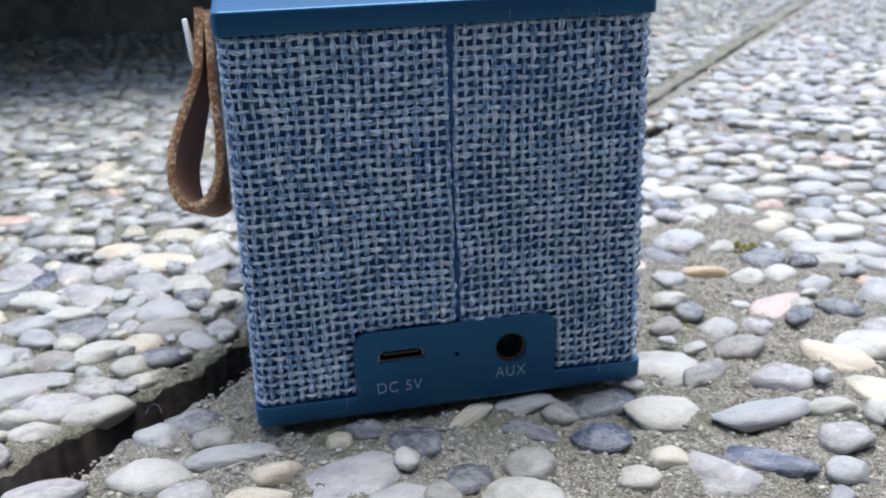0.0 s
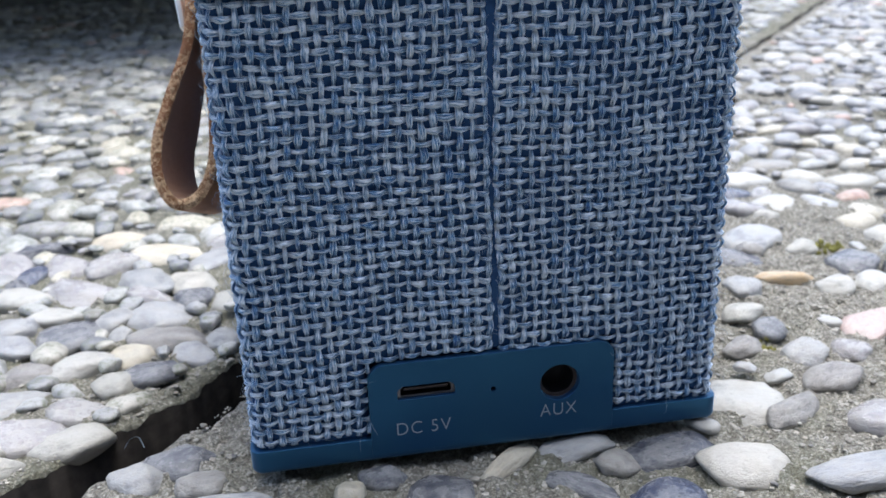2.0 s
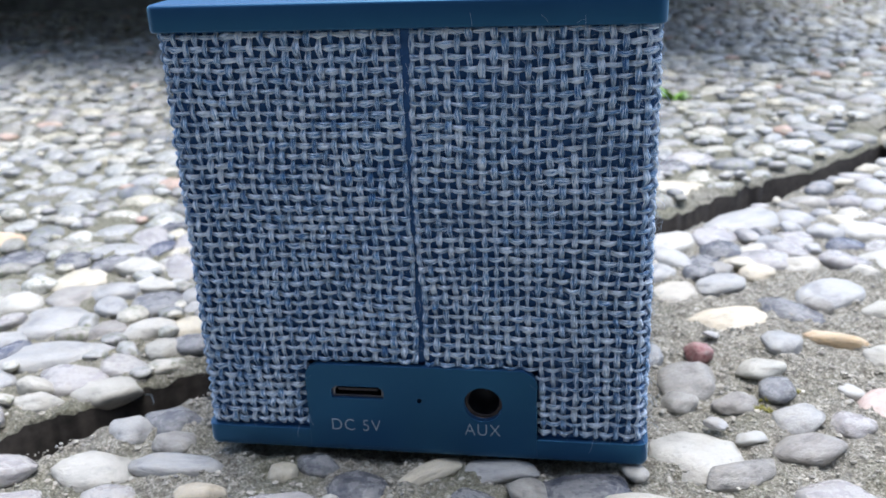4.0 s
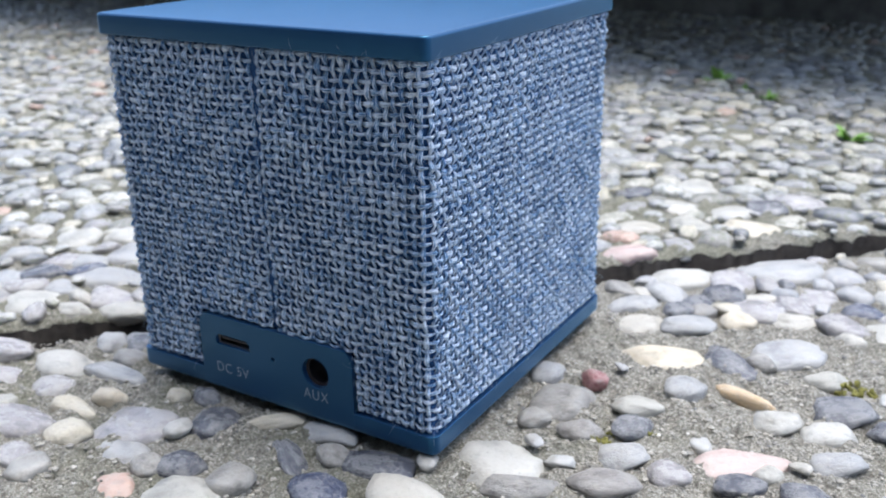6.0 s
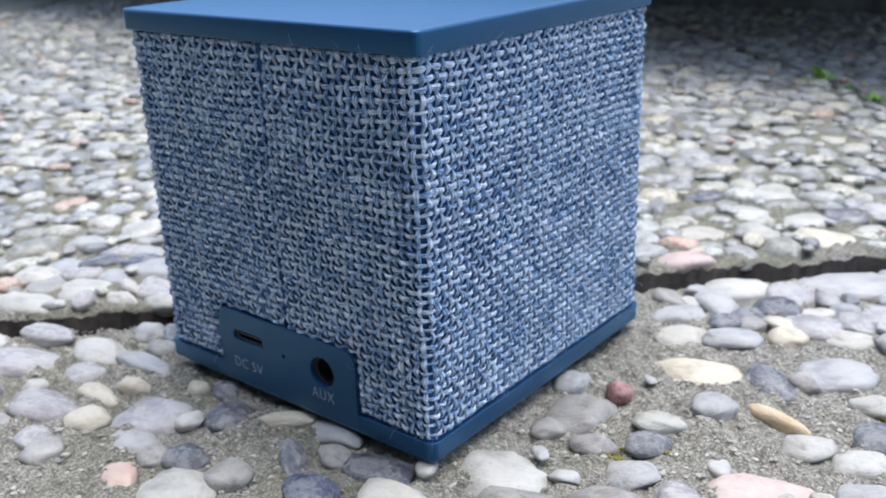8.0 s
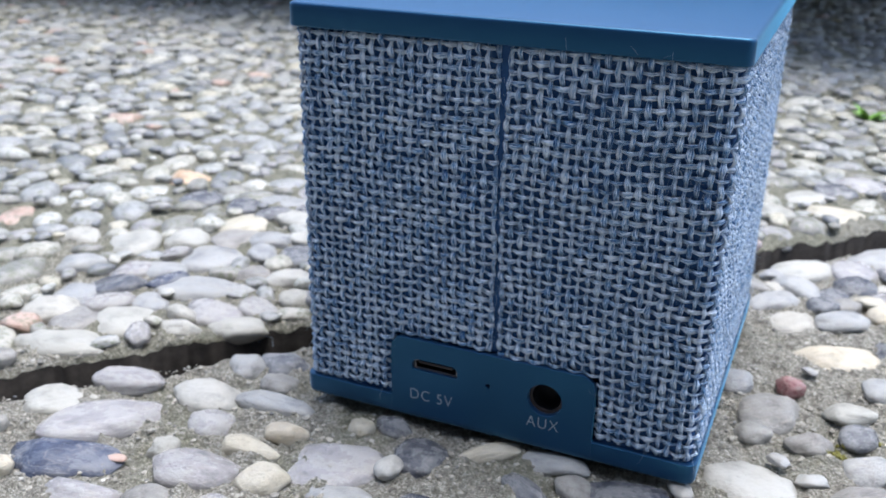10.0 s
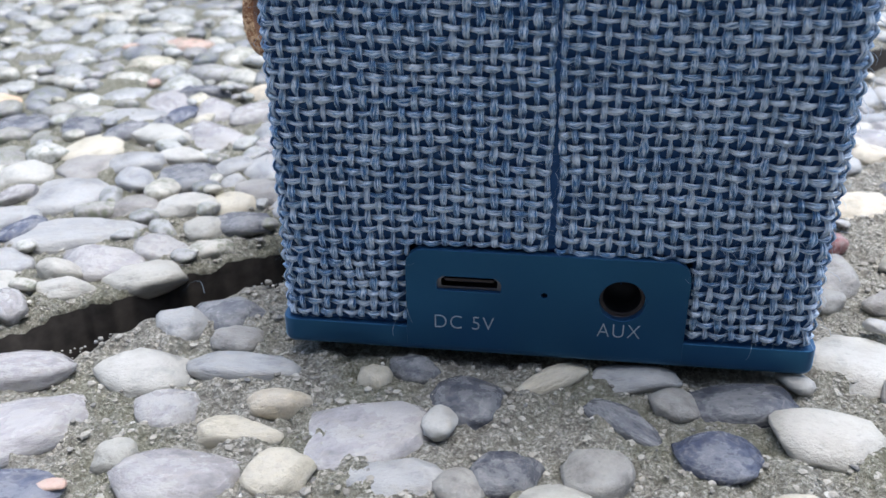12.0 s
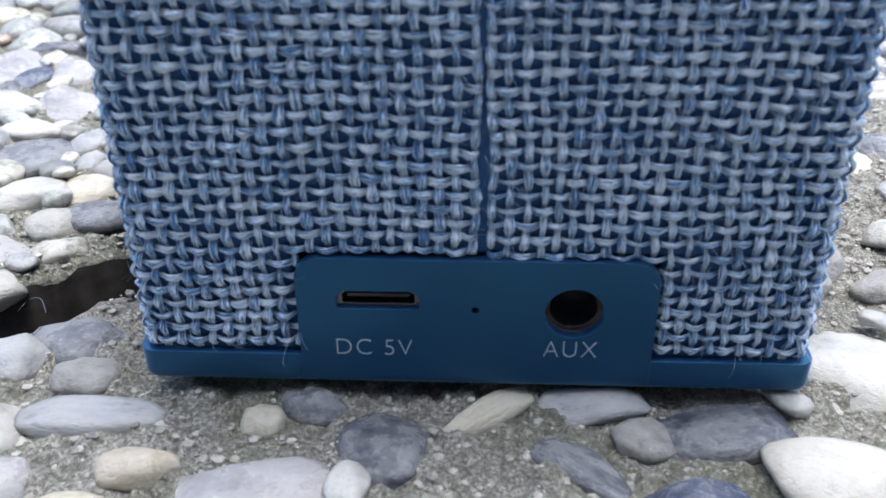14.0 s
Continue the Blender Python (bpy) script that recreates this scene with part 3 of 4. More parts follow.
part("socket_well", well, panel_ob)
ring = lathe("jack_ring", [(0.0029, -0.0002), (0.00285, 0.0005), (0.0026, 0.00062), (0.0024, 0.0005), (0.0023, 0.0008), (0.0023, 0.0032)], BRONZE)
ring.transform(pose(JACK[0], 0, JACK[1]))
part("jack_ring", ring, panel_ob, "dark bronze ring of the audio socket")
bore = lathe("jack_bore", [(0.00225, 0.0009), (0.00225, 0.0040), (0.0001, 0.0040)], BLACK)
bore.transform(pose(JACK[0], 0, JACK[1]))
part("jack_bore", bore, panel_ob, "black hollow of the audio socket")
pin = lathe("pin_hole", [(0.00046, 0.0002), (0.00046, 0.0018), (0.0001, 0.0018)], BLACK, 16)
pin.transform(pose(PIN[0], 0, PIN[1]))
part("pin_hole", pin, panel_ob)


def lettering(text, x0, x1, z0, height):
    cu = bpy.data.curves.new("lettering", "FONT")
    cu.body, cu.size, cu.extrude, cu.offset = text, 1.0, 0.01, -0.018
    cu.space_character = 1.12
    me = baked("lettering", cu, PRINT)
    co = np.array([v.co[:] for v in me.vertices])
    lo, hi = co.min(0), co.max(0)
    sx, sz = (x1 - x0) / (hi[0] - lo[0]), height / (hi[2] - lo[2])
    me.transform(Matrix.Diagonal((sx, 0.002, sz, 1)) @ Matrix.Translation((-lo[0], 0, -lo[2])))
    me.transform(Matrix.Translation((x0, 0, z0)))
    ob = part("lettering", me, panel_ob, "thin grey printed lettering")
    ob.location = (0, FRONT + 0.03350 - 0.00003, 0)


lettering("DC 5V", -0.0136, -0.0060, 0.0039, 0.0019)
lettering("AUX", 0.0070, 0.0123, 0.0041, 0.0019)

# leather loop on the side
STRAP_Y, STRAP_W, STRAP_T = 0.0046, 0.0112, 0.0016
strap = part("strap", mesh_of("strap", [(-0.0338, STRAP_Y - 0.003, 0.0615), (-0.0338, STRAP_Y + 0.003, 0.0615), (-0.0338, STRAP_Y + 0.003, 0.0585), (-0.0338, STRAP_Y - 0.003, 0.0585)], [(0, 1, 2, 3)], False, LEATHER), speaker, "tan leather hanging loop with raw edges")


def smooth_line(points, per):
    """A Catmull-Rom line through the points."""
    out = []
    p = [points[0], *points, points[-1]]
    for i in range(1, len(p) - 2):
        a, b, c, d = (Vector(q) for q in p[i - 1:i + 3])
        for k in range(per):
            t = k / per
            out.append(0.5 * ((2 * b) + (c - a) * t + (2 * a - 5 * b + 4 * c - d) * t * t + (3 * b - a - 3 * c + d) * t ** 3))
    out.append(Vector(points[-1]))
    return out


def band(points, y0, y1, thick):
    """A flat band along a line in x, z: its outside, inside and the two cut edges as meshes."""
    line = smooth_line(points, 9)
    n = len(line)
    normals = []
    for i in range(n):
        d = line[min(i + 1, n - 1)] - line[max(i - 1, 0)]
        normals.append(Vector((-d.y, d.x)).normalized())
    rows = []
    for i, (p, q) in enumerate(zip(line, normals)):
        rough = 0.00012 * noise.noise((i * 0.9, y0 * 900, 0))
        o, u = p + q * (thick / 2 + rough), p - q * (thick / 2 - rough)
        rows.append((o, u))
    outer_v, inner_v, cut_v = [], [], []
    ys = [y0 + (y1 - y0) * k / 8 for k in range(9)]
    for o, u in rows:
        outer_v += [(o.x, y, o.y) for y in ys]
        inner_v += [(u.x, y, u.y) for y in ys]
    grid = [(i * 9 + k, i * 9 + k + 1, (i + 1) * 9 + k + 1, (i + 1) * 9 + k) for i in range(n - 1) for k in range(8)]
    edges = []
    for y, sign in ((y0, -1), (y1, 1)):
        verts = []
        for i, (o, u) in enumerate(rows):
            for k in range(5):
                t = k / 4
                p = o.lerp(u, t)
                verts.append((p.x, y + sign * (0.00025 * math.sin(math.pi * t) + 0.00035 * noise.noise((i * 1.7, k * 1.3, y * 500))) * (0 < k < 4), p.y))
        edges.append((verts, [(i * 5 + k, i * 5 + k + 1, (i + 1) * 5 + k + 1, (i + 1) * 5 + k) for i in range(n - 1) for k in range(4)]))
    return (outer_v, grid), (inner_v, grid), edges


LOOP = [(-0.0372, 0.0650), (-0.0378, 0.0590), (-0.0388, 0.0535), (-0.0420, 0.0465), (-0.0446, 0.0400), (-0.0447, 0.0345), (-0.0425, 0.0312),
        (-0.0390, 0.0322), (-0.0366, 0.0365), (-0.0358, 0.0430), (-0.0361, 0.0500), (-0.0358, 0.0580), (-0.0356, 0.0645)]
out_side, in_side, cut_edges = band(LOOP, STRAP_Y - STRAP_W / 2, STRAP_Y + STRAP_W / 2, STRAP_T)
part("strap_lining", mesh_of("strap_lining", *out_side, True, SUEDE), strap, "brown suede inside of the loop")
part("strap_grain", mesh_of("strap_grain", *in_side, True, LEATHER), strap, "smooth tan grain outside of the loop")
for verts, faces in cut_edges:
    part("strap_edge", mesh_of("strap_edge", verts, faces, True, RAW_EDGE), strap, "pale frayed raw leather edge")
plate = rounded_block("strap_plate", 0.0005, 0.0052, -0.0036, 0.0036, 0.0003, 0.0002, 0.0002, SILVER)
plate.transform(pose(-0.0396, STRAP_Y - 0.0001, 0.0597, 0, -6, 0))
part("strap_plate", plate, strap, "white metal name plate")
for piece in strap.children:
    for v in piece.data.vertices:
        turn = min(1.0, max(0.0, (0.060 - v.co.z) / 0.018))
        v.co.x = max(v.co.x, min(v.co.x + 0.32 * turn * (v.co.y + 0.001), -0.0350))
    piece.data.transform(Matrix.Translation((0, -0.001, 0.042)) @ pose(0, 0, 0, -24, 0, 0) @ Matrix.Diagonal((1, 1, 1.09, 1)) @ Matrix.Translation((0, 0.001, -0.042)))


# loose fibres standing off the weave
fuzz = np.random.RandomState(31)
V, Q = [], []
for n in range(4200):
    s = fuzz.uniform(0, AROUND * 0.42) if n % 3 else AROUND - fuzz.uniform(0, AROUND * 0.34)
    z = fuzz.uniform(BASE_Z, TOP_Z)
    if in_cut(np.array([s]), np.array([z - 0.0022]))[0]:
        continue
    x, y, nx, ny = (float(v[0]) for v in around(np.array([s])))
    length, a = fuzz.uniform(0.0008, 0.0026), fuzz.uniform(0, 6.28)
    rise, curl = fuzz.uniform(0.1, 0.75), fuzz.uniform(-0.8, 0.8)
    base = len(V) * 12
    pts = []
    for k in range(4):
        t = k / 3
        ang = a + curl * t
        g, up = length * t, 0.0003 + length * rise * math.sin(1.9 * t)
        q = np.array([x + nx * up - ny * g * math.cos(ang), y + ny * up + nx * g * math.cos(ang), z + g * math.sin(ang)])
        rad = 0.000028 * (1 - 0.5 * t)
        for m in range(3):
            b = m * 2.094
            pts.append(q + rad * np.array([math.cos(b), math.sin(b), math.cos(b + 1)]))
    V.append(np.array(pts))
    Q += [(base + k * 3 + m, base + k * 3 + (m + 1) % 3, base + k * 3 + 3 + (m + 1) % 3, base + k * 3 + 3 + m) for k in range(3) for m in range(3)]
FIBRE = plain_material("loose_fibre", (0.34, 0.42, 0.50), 0.8, scale=300.0, spread=0.4)
tagged(part("fuzz", quick_mesh("fuzz", np.concatenate(V), np.array(Q), FIBRE), cover), kind="stuff")


# ---- weeds in the joint ----
def weed(x, y, size, seed):
    """A tuft of small pointed leaves."""
    rnd = random.Random(seed)
    root = thing("weed", "small bright green weed growing in the slab joint", "weed", group="weeds in the joint", at=(x, y, -0.0035))
    for _ in range(9):
        turn, lean, length = rnd.uniform(0, 6.28), rnd.uniform(0.3, 1.1), size * rnd.uniform(0.6, 1.1)
        verts, faces = [], []
        for k in range(7):
            t = k / 6
            w = size * 0.17 * math.sin(math.pi * min(1, 0.08 + t * 0.92)) ** 0.8
            out, up = length * math.sin(lean * (0.4 + 0.8 * t)) * t, length * math.cos(lean * (0.4 + 0.8 * t)) * t
            for side, dip in ((-1, 0), (0, -0.12), (1, 0)):
                px, py = out, side * w
                verts.append((px * math.cos(turn) - py * math.sin(turn), px * math.sin(turn) + py * math.cos(turn), up + dip * w))
        for k in range(6):
            faces += [(k * 3, k * 3 + 1, k * 3 + 4, k * 3 + 3), (k * 3 + 1, k * 3 + 2, k * 3 + 5, k * 3 + 4)]
        part("leaf", mesh_of("leaf", verts, faces, True, LEAF), root)


weed(-0.021, 0.311, 0.012, 1)
weed(0.054, 0.221, 0.010, 2)
weed(0.010, 0.284, 0.006, 3)
weed(-0.005, 0.298, 0.006, 4)

# ---- yellow moss between the pebbles ----
def moss_patch(x, y, size, seed):
    """A low cushion of small uneven tufts."""
    rnd = random.Random(seed)
    bm = bmesh.new()
    for _ in range(46):
        a, d = rnd.uniform(0, 6.28), size * rnd.random() ** 0.7
        r = size * rnd.uniform(0.07, 0.17)
        px, py = d * math.cos(a), 0.7 * d * math.sin(a)
        z = float(bed_height(x + px, y + py)) + 0.5 * r
        turn = Euler((rnd.uniform(0, 3), rnd.uniform(0, 3), rnd.uniform(0, 3)))
        made = bmesh.ops.create_icosphere(bm, subdivisions=1, radius=r, matrix=Matrix.LocRotScale((px, py, z), turn, (1.0, 1.4, 0.7)))
        for v in made["verts"]:
            v.co += Vector((rnd.gauss(0, 1), rnd.gauss(0, 1), rnd.gauss(0, 1))) * r * 0.18
    me = bpy.data.meshes.new("moss_patch")
    bm.to_mesh(me)
    bm.free()
    me.materials.append(MOSS)
    ob = new("moss_patch", me)
    ob.location = (x, y, 0)
    tagged(ob, "low yellow-green moss growing on the washed concrete", "moss", "moss patches")


moss_patch(0.0530, -0.0110, 0.0030, 1)
moss_patch(0.0880, 0.0280, 0.0040, 2)
moss_patch(0.0590, -0.0050, 0.0026, 3)

# ---- a stray fibre over the joint ----
line = smooth_line([(-0.0532, -0.0212, -0.0010), (-0.0524, -0.0196, -0.0004), (-0.0513, -0.0190, -0.0007), (-0.0506, -0.0199, -0.0020)], 8)
verts = [tuple(p + Vector((0.00004 * math.cos(a), 0.00004 * math.sin(a), 0.00003 * math.cos(a)))) for p in line for a in (0, 2.1, 4.2)]
faces = [(i * 3 + m, i * 3 + (m + 1) % 3, i * 3 + 3 + (m + 1) % 3, i * 3 + 3 + m) for i in range(len(line) - 1) for m in range(3)]
hair = new("stray_fibre", mesh_of("stray_fibre", verts, faces, True, FIBRE))
tagged(hair, "thin pale fibre curled over the open slab joint", "fibre")


# ---- pebbles ----
def stone_shapes(count, level, seed):
    """Unit stones: squashed, faceted and worn balls, about 1 long, wide and high."""
    rnd = random.Random(seed)
    shapes = []
    for k in range(count):
        bm = bmesh.new()
        bmesh.ops.create_icosphere(bm, subdivisions=level, radius=1.0)
        o = Vector((rnd.uniform(-50, 50), rnd.uniform(-50, 50), rnd.uniform(-50, 50)))
        cuts = [(Vector((rnd.gauss(0, 1), rnd.gauss(0, 1), rnd.gauss(0, 0.7))).normalized(), rnd.uniform(0.66, 0.94)) for _ in range(rnd.randint(3, 7))]
        cuts.append((Vector((rnd.gauss(0, 0.15), rnd.gauss(0, 0.15), 1)).normalized(), rnd.uniform(0.6, 0.9)))
        power = rnd.uniform(2.0, 3.0)
        for v in bm.verts:
            p = v.co.copy()
            flat = (abs(p.x) ** power + abs(p.y) ** power) ** (1 / power) if p.x or p.y else 1
            round_ = math.hypot(p.x, p.y)
            if round_ > 1e-6:
                p.x, p.y = p.x * (round_ / flat) ** 0.8, p.y * (round_ / flat) ** 0.8
            p *= 1 + 0.28 * noise.noise(p * 1.0 + o) + 0.13 * noise.noise(p * 2.6 + o) + 0.045 * noise.noise(p * 6 + o)
            for n, d in cuts:
                over = p.dot(n) - d
                if over > 0:
                    p -= n * over * 0.78
            v.co = p
        me = bpy.data.meshes.new("pebble")
        bm.to_mesh(me)
        bm.free()
        me.polygons.foreach_set("use_smooth", [True] * len(me.polygons))
        shapes.append(me)
    return shapes


SHAPES = stone_shapes(20, 3, 3)
for shape in SHAPES:
    shape.materials.append(None)
SMALL = [(np.array([v.co[:] for v in s.vertices]), np.array([p.vertices[:] for p in s.polygons])) for s in stone_shapes(12, 3, 8)]
TINY = [(np.array([v.co[:] for v in s.vertices]), np.array([p.vertices[:] for p in s.polygons])) for s in stone_shapes(12, 2, 9)]
GRAIN = [(np.array([v.co[:] for v in s.vertices]), np.array([p.vertices[:] for p in s.polygons])) for s in stone_shapes(8, 1, 10)]
PLACED = []
pick = random.Random(77)


def lay(kind, x, y, length, width, turn, proud=None):
    """One pebble set in its slab."""
    slab = slab_at(x, y, 0.0005 + 0.22 * min(length, width))
    if slab is None:
        return
    me = SHAPES[pick.randrange(len(SHAPES))]
    high = min(0.0046, max(0.0022, 0.38 * min(length, width)))
    top = pick.uniform(-0.0005, 0.0006) if proud is None else proud
    if max(abs(x), abs(y)) < 0.042:
        top = min(top, -0.0002)
    ob = new("pebble", me)
    ob.parent = slab
    ob.matrix_basis = Matrix.LocRotScale((x, y, top - high), Euler((radians(pick.uniform(-6, 6)), radians(pick.uniform(-6, 6)), radians(turn))), (length * 0.66, width * 0.66, high))
    ob.material_slots[0].link = "OBJECT"
    ob.material_slots[0].material = STONE[kind]
    PLACED.append((x, y, (length + width) / 4))


lay("l", -0.0383, -0.0380, 0.0121, 0.0048, 2)
lay("t", -0.0210, -0.0381, 0.0034, 0.0033, 2)
lay("b", -0.0082, -0.0409, 0.0084, 0.0079, 2)
lay("v", -0.0206, -0.0490, 0.0154, 0.0101, 13)
lay("t", 0.0020, -0.0358, 0.0095, 0.0027, 38)
lay("l", 0.0119, -0.0342, 0.0099, 0.0042, 2)
lay("b", 0.0244, -0.0379, 0.0112, 0.0073, 2)
lay("g", 0.0169, -0.0393, 0.0053, 0.0039, 2)
lay("b", 0.0106, -0.0433, 0.0098, 0.0040, -35)
lay("d", 0.0207, -0.0491, 0.0077, 0.0060, 4)
lay("w", 0.0342, -0.0435, 0.0106, 0.0077, 2)
lay("w", 0.0417, -0.0270, 0.0119, 0.0113, 4)
lay("g", -0.0414, -0.0318, 0.0058, 0.0046, 2)
lay("b", -0.0160, -0.0354, 0.0053, 0.0035, 2)
lay("t", -0.0317, -0.0449, 0.0065, 0.0036, 2)
lay("l", -0.0144, -0.0567, 0.0109, 0.0059, 4)
lay("b", -0.0028, -0.0546, 0.0064, 0.0053, 4)
lay("g", 0.0075, -0.0537, 0.0064, 0.0060, 4)
lay("t", -0.0280, -0.0571, 0.0058, 0.0055, 4)
lay("w", -0.0742, -0.0517, 0.0117, 0.0094, 41)
lay("v", -0.0674, -0.0429, 0.0101, 0.0055, 13)
lay("v", -0.0622, -0.0364, 0.0076, 0.0058, 13)
lay("v", -0.0622, -0.0532, 0.0167, 0.0090, 39)
lay("w", -0.0505, -0.0402, 0.0110, 0.0081, 13)
lay("v", -0.0452, -0.0472, 0.0065, 0.0062, 13)
lay("t", -0.0353, -0.0506, 0.0080, 0.0040, 13)
lay("w", -0.0479, -0.0565, 0.0041, 0.0039, 13)
lay("v", -0.0388, -0.0594, 0.0124, 0.0072, 13)
lay("d", -0.0607, -0.0658, 0.0147, 0.0085, 25)
lay("t", -0.0686, -0.0721, 0.0050, 0.0038, 13)
lay("v", -0.0518, -0.0715, 0.0097, 0.0055, 13)
lay("g", -0.0418, -0.0687, 0.0060, 0.0057, 13)
lay("v", -0.0309, -0.0661, 0.0060, 0.0055, 13)
lay("g", -0.0077, -0.0577, 0.0046, 0.0043, 13)
lay("l", -0.0504, -0.0284, 0.0061, 0.0057, 13)
lay("b", -0.0445, -0.0250, 0.0079, 0.0060, 13)
lay("b", -0.0452, -0.0183, 0.0082, 0.0047, 13)
lay("l", -0.0822, -0.0536, 0.0044, 0.0037, 13)
lay("g", -0.0780, -0.0631, 0.0036, 0.0033, 13)
lay("w", -0.0894, -0.0361, 0.0147, 0.0078, 13)
lay("p", -0.0841, -0.0401, 0.0067, 0.0032, 13)
lay("w", -0.1023, -0.0262, 0.0094, 0.0080, 13)
lay("w", -0.0858, -0.0230, 0.0126, 0.0120, 13)
lay("l", -0.1031, -0.0181, 0.0087, 0.0077, 13)
lay("b", -0.0979, -0.0108, 0.0113, 0.0103, 13)
lay("l", -0.0854, -0.0145, 0.0066, 0.0062, 13)
lay("v", -0.0702, -0.0131, 0.0108, 0.0085, 13)
lay("w", -0.0617, -0.0156, 0.0095, 0.0063, 13)
lay("v", -0.0625, -0.0068, 0.0088, 0.0079, 13)
lay("l", -0.0783, -0.0039, 0.0170, 0.0079, 13)
lay("w", -0.0730, -0.0213, 0.0083, 0.0043, 13)
lay("w", -0.0576, -0.0000, 0.0057, 0.0054, 13)
lay("b", -0.0519, 0.0024, 0.0080, 0.0059, 13)
lay("w", -0.0647, 0.0090, 0.0107, 0.0080, 13)
lay("t", -0.0560, 0.0108, 0.0074, 0.0070, 13)
lay("l", -0.0878, 0.0100, 0.0134, 0.0109, 13)
lay("w", -0.1120, 0.0109, 0.0119, 0.0107, 13)
lay("w", -0.1004, 0.0186, 0.0103, 0.0097, 13)
lay("w", -0.1271, 0.0093, 0.0089, 0.0084, 13)
lay("b", -0.0694, 0.0223, 0.0114, 0.0104, 13)
lay("o", -0.1297, 0.0571, 0.0099, 0.0094, 13)
lay("b", -0.1165, 0.0452, 0.0130, 0.0123, 13)
lay("b", -0.1014, 0.0444, 0.0085, 0.0081, 13)
lay("l", -0.0942, 0.0001, 0.0106, 0.0067, 13)
lay("l", -0.0616, 0.0265, 0.0066, 0.0063, 13)
lay("l", -0.1135, -0.0046, 0.0094, 0.0089, 13)
lay("v", -0.1002, -0.0030, 0.0082, 0.0078, 13)
lay("l", -0.0808, 0.0268, 0.0104, 0.0082, 13)
lay("g", -0.0736, 0.0075, 0.0071, 0.0068, 13)
lay("w", -0.0734, 0.0300, 0.0084, 0.0061, -16)
lay("v", -0.0701, 0.0420, 0.0151, 0.0104, -17)
lay("t", -0.0550, 0.0590, 0.0136, 0.0084, -17)
lay("w", -0.0476, 0.0408, 0.0091, 0.0086, -17)
lay("v", -0.0760, 0.0581, 0.0102, 0.0097, -17)
lay("w", -0.0823, 0.0407, 0.0108, 0.0079, -17)
lay("w", -0.0397, 0.0307, 0.0082, 0.0078, -17)
lay("l", -0.0532, 0.0264, 0.0104, 0.0098, -17)
lay("t", -0.0665, 0.0711, 0.0116, 0.0097, -17)
lay("l", -0.0455, 0.0095, 0.0072, 0.0068, -16)
lay("w", -0.0752, -0.0170, 0.0061, 0.0031, -15)
lay("p", 0.0755, -0.0078, 0.0125, 0.0074, 40)
lay("t", 0.0523, 0.0224, 0.0130, 0.0088, 31)
lay("b", 0.0645, 0.0270, 0.0109, 0.0065, -26)
lay("l", 0.0741, 0.0357, 0.0121, 0.0087, 31)
lay("g", 0.0426, -0.0030, 0.0095, 0.0090, 32)
lay("g", 0.0405, -0.0109, 0.0055, 0.0052, 32)
lay("l", 0.0352, 0.0052, 0.0060, 0.0057, 32)
lay("r", 0.0450, 0.0060, 0.0038, 0.0036, 32)
lay("w", 0.0557, 0.0009, 0.0080, 0.0053, 32)
lay("b", 0.0572, -0.0062, 0.0058, 0.0050, 32)
lay("l", 0.0605, 0.0115, 0.0062, 0.0059, 32)
lay("o", 0.0712, 0.0144, 0.0095, 0.0027, -12)
lay("w", 0.0786, 0.0085, 0.0066, 0.0061, 32)
lay("w", 0.0869, 0.0084, 0.0069, 0.0063, 32)
lay("b", 0.0878, 0.0182, 0.0096, 0.0082, 32)
lay("l", 0.0587, -0.0151, 0.0073, 0.0057, 32)
lay("v", 0.0673, -0.0161, 0.0062, 0.0056, 32)
lay("g", 0.0596, -0.0234, 0.0097, 0.0060, 32)
lay("g", 0.0483, -0.0310, 0.0097, 0.0048, 32)
lay("b", 0.0782, -0.0138, 0.0068, 0.0046, 32)
lay("l", 0.0899, -0.0005, 0.0078, 0.0049, 32)
lay("g", 0.0497, -0.0114, 0.0060, 0.0043, 32)
lay("w", 0.0436, 0.0361, 0.0089, 0.0085, 31)
lay("l", 0.0383, 0.0441, 0.0087, 0.0073, 31)
lay("w", 0.0433, 0.0638, 0.0131, 0.0082, 31)
lay("l", 0.0453, 0.0735, 0.0067, 0.0058, 30)
lay("b", 0.0484, 0.0449, 0.0056, 0.0053, 31)
lay("g", 0.0532, 0.0470, 0.0048, 0.0046, 31)
lay("b", 0.0547, 0.0576, 0.0077, 0.0064, 31)
lay("v", 0.0640, 0.0533, 0.0095, 0.0091, 31)
lay("v", 0.0727, 0.0678, 0.0098, 0.0093, 31)
lay("w", 0.0718, 0.0525, 0.0081, 0.0066, 31)
lay("t", 0.0614, 0.0462, 0.0068, 0.0064, 31)
lay("l", 0.0526, 0.0386, 0.0093, 0.0052, 31)
lay("g", 0.0708, 0.0286, 0.0048, 0.0045, 32)
lay("v", 0.0814, 0.0546, 0.0091, 0.0086, 31)
lay("l", 0.0624, 0.0789, 0.0170, 0.0101, 31)
lay("w", 0.0840, 0.0473, 0.0044, 0.0042, 31)
lay("w", 0.0522, 0.0818, 0.0081, 0.0059, 30)
lay("w", 0.0831, 0.0287, 0.0061, 0.0044, 32)
lay("p", 0.0253, 0.0745, 0.0114, 0.0089, 30)
lay("w", 0.0248, 0.1184, 0.0116, 0.0110, 29)
lay("w", 0.0385, 0.1188, 0.0132, 0.0111, 30)
lay("b", 0.0470, 0.1291, 0.0113, 0.0107, 29)
lay("t", 0.0500, 0.1088, 0.0162, 0.0129, 30)
lay("w", 0.0240, 0.1401, 0.0139, 0.0132, 29)
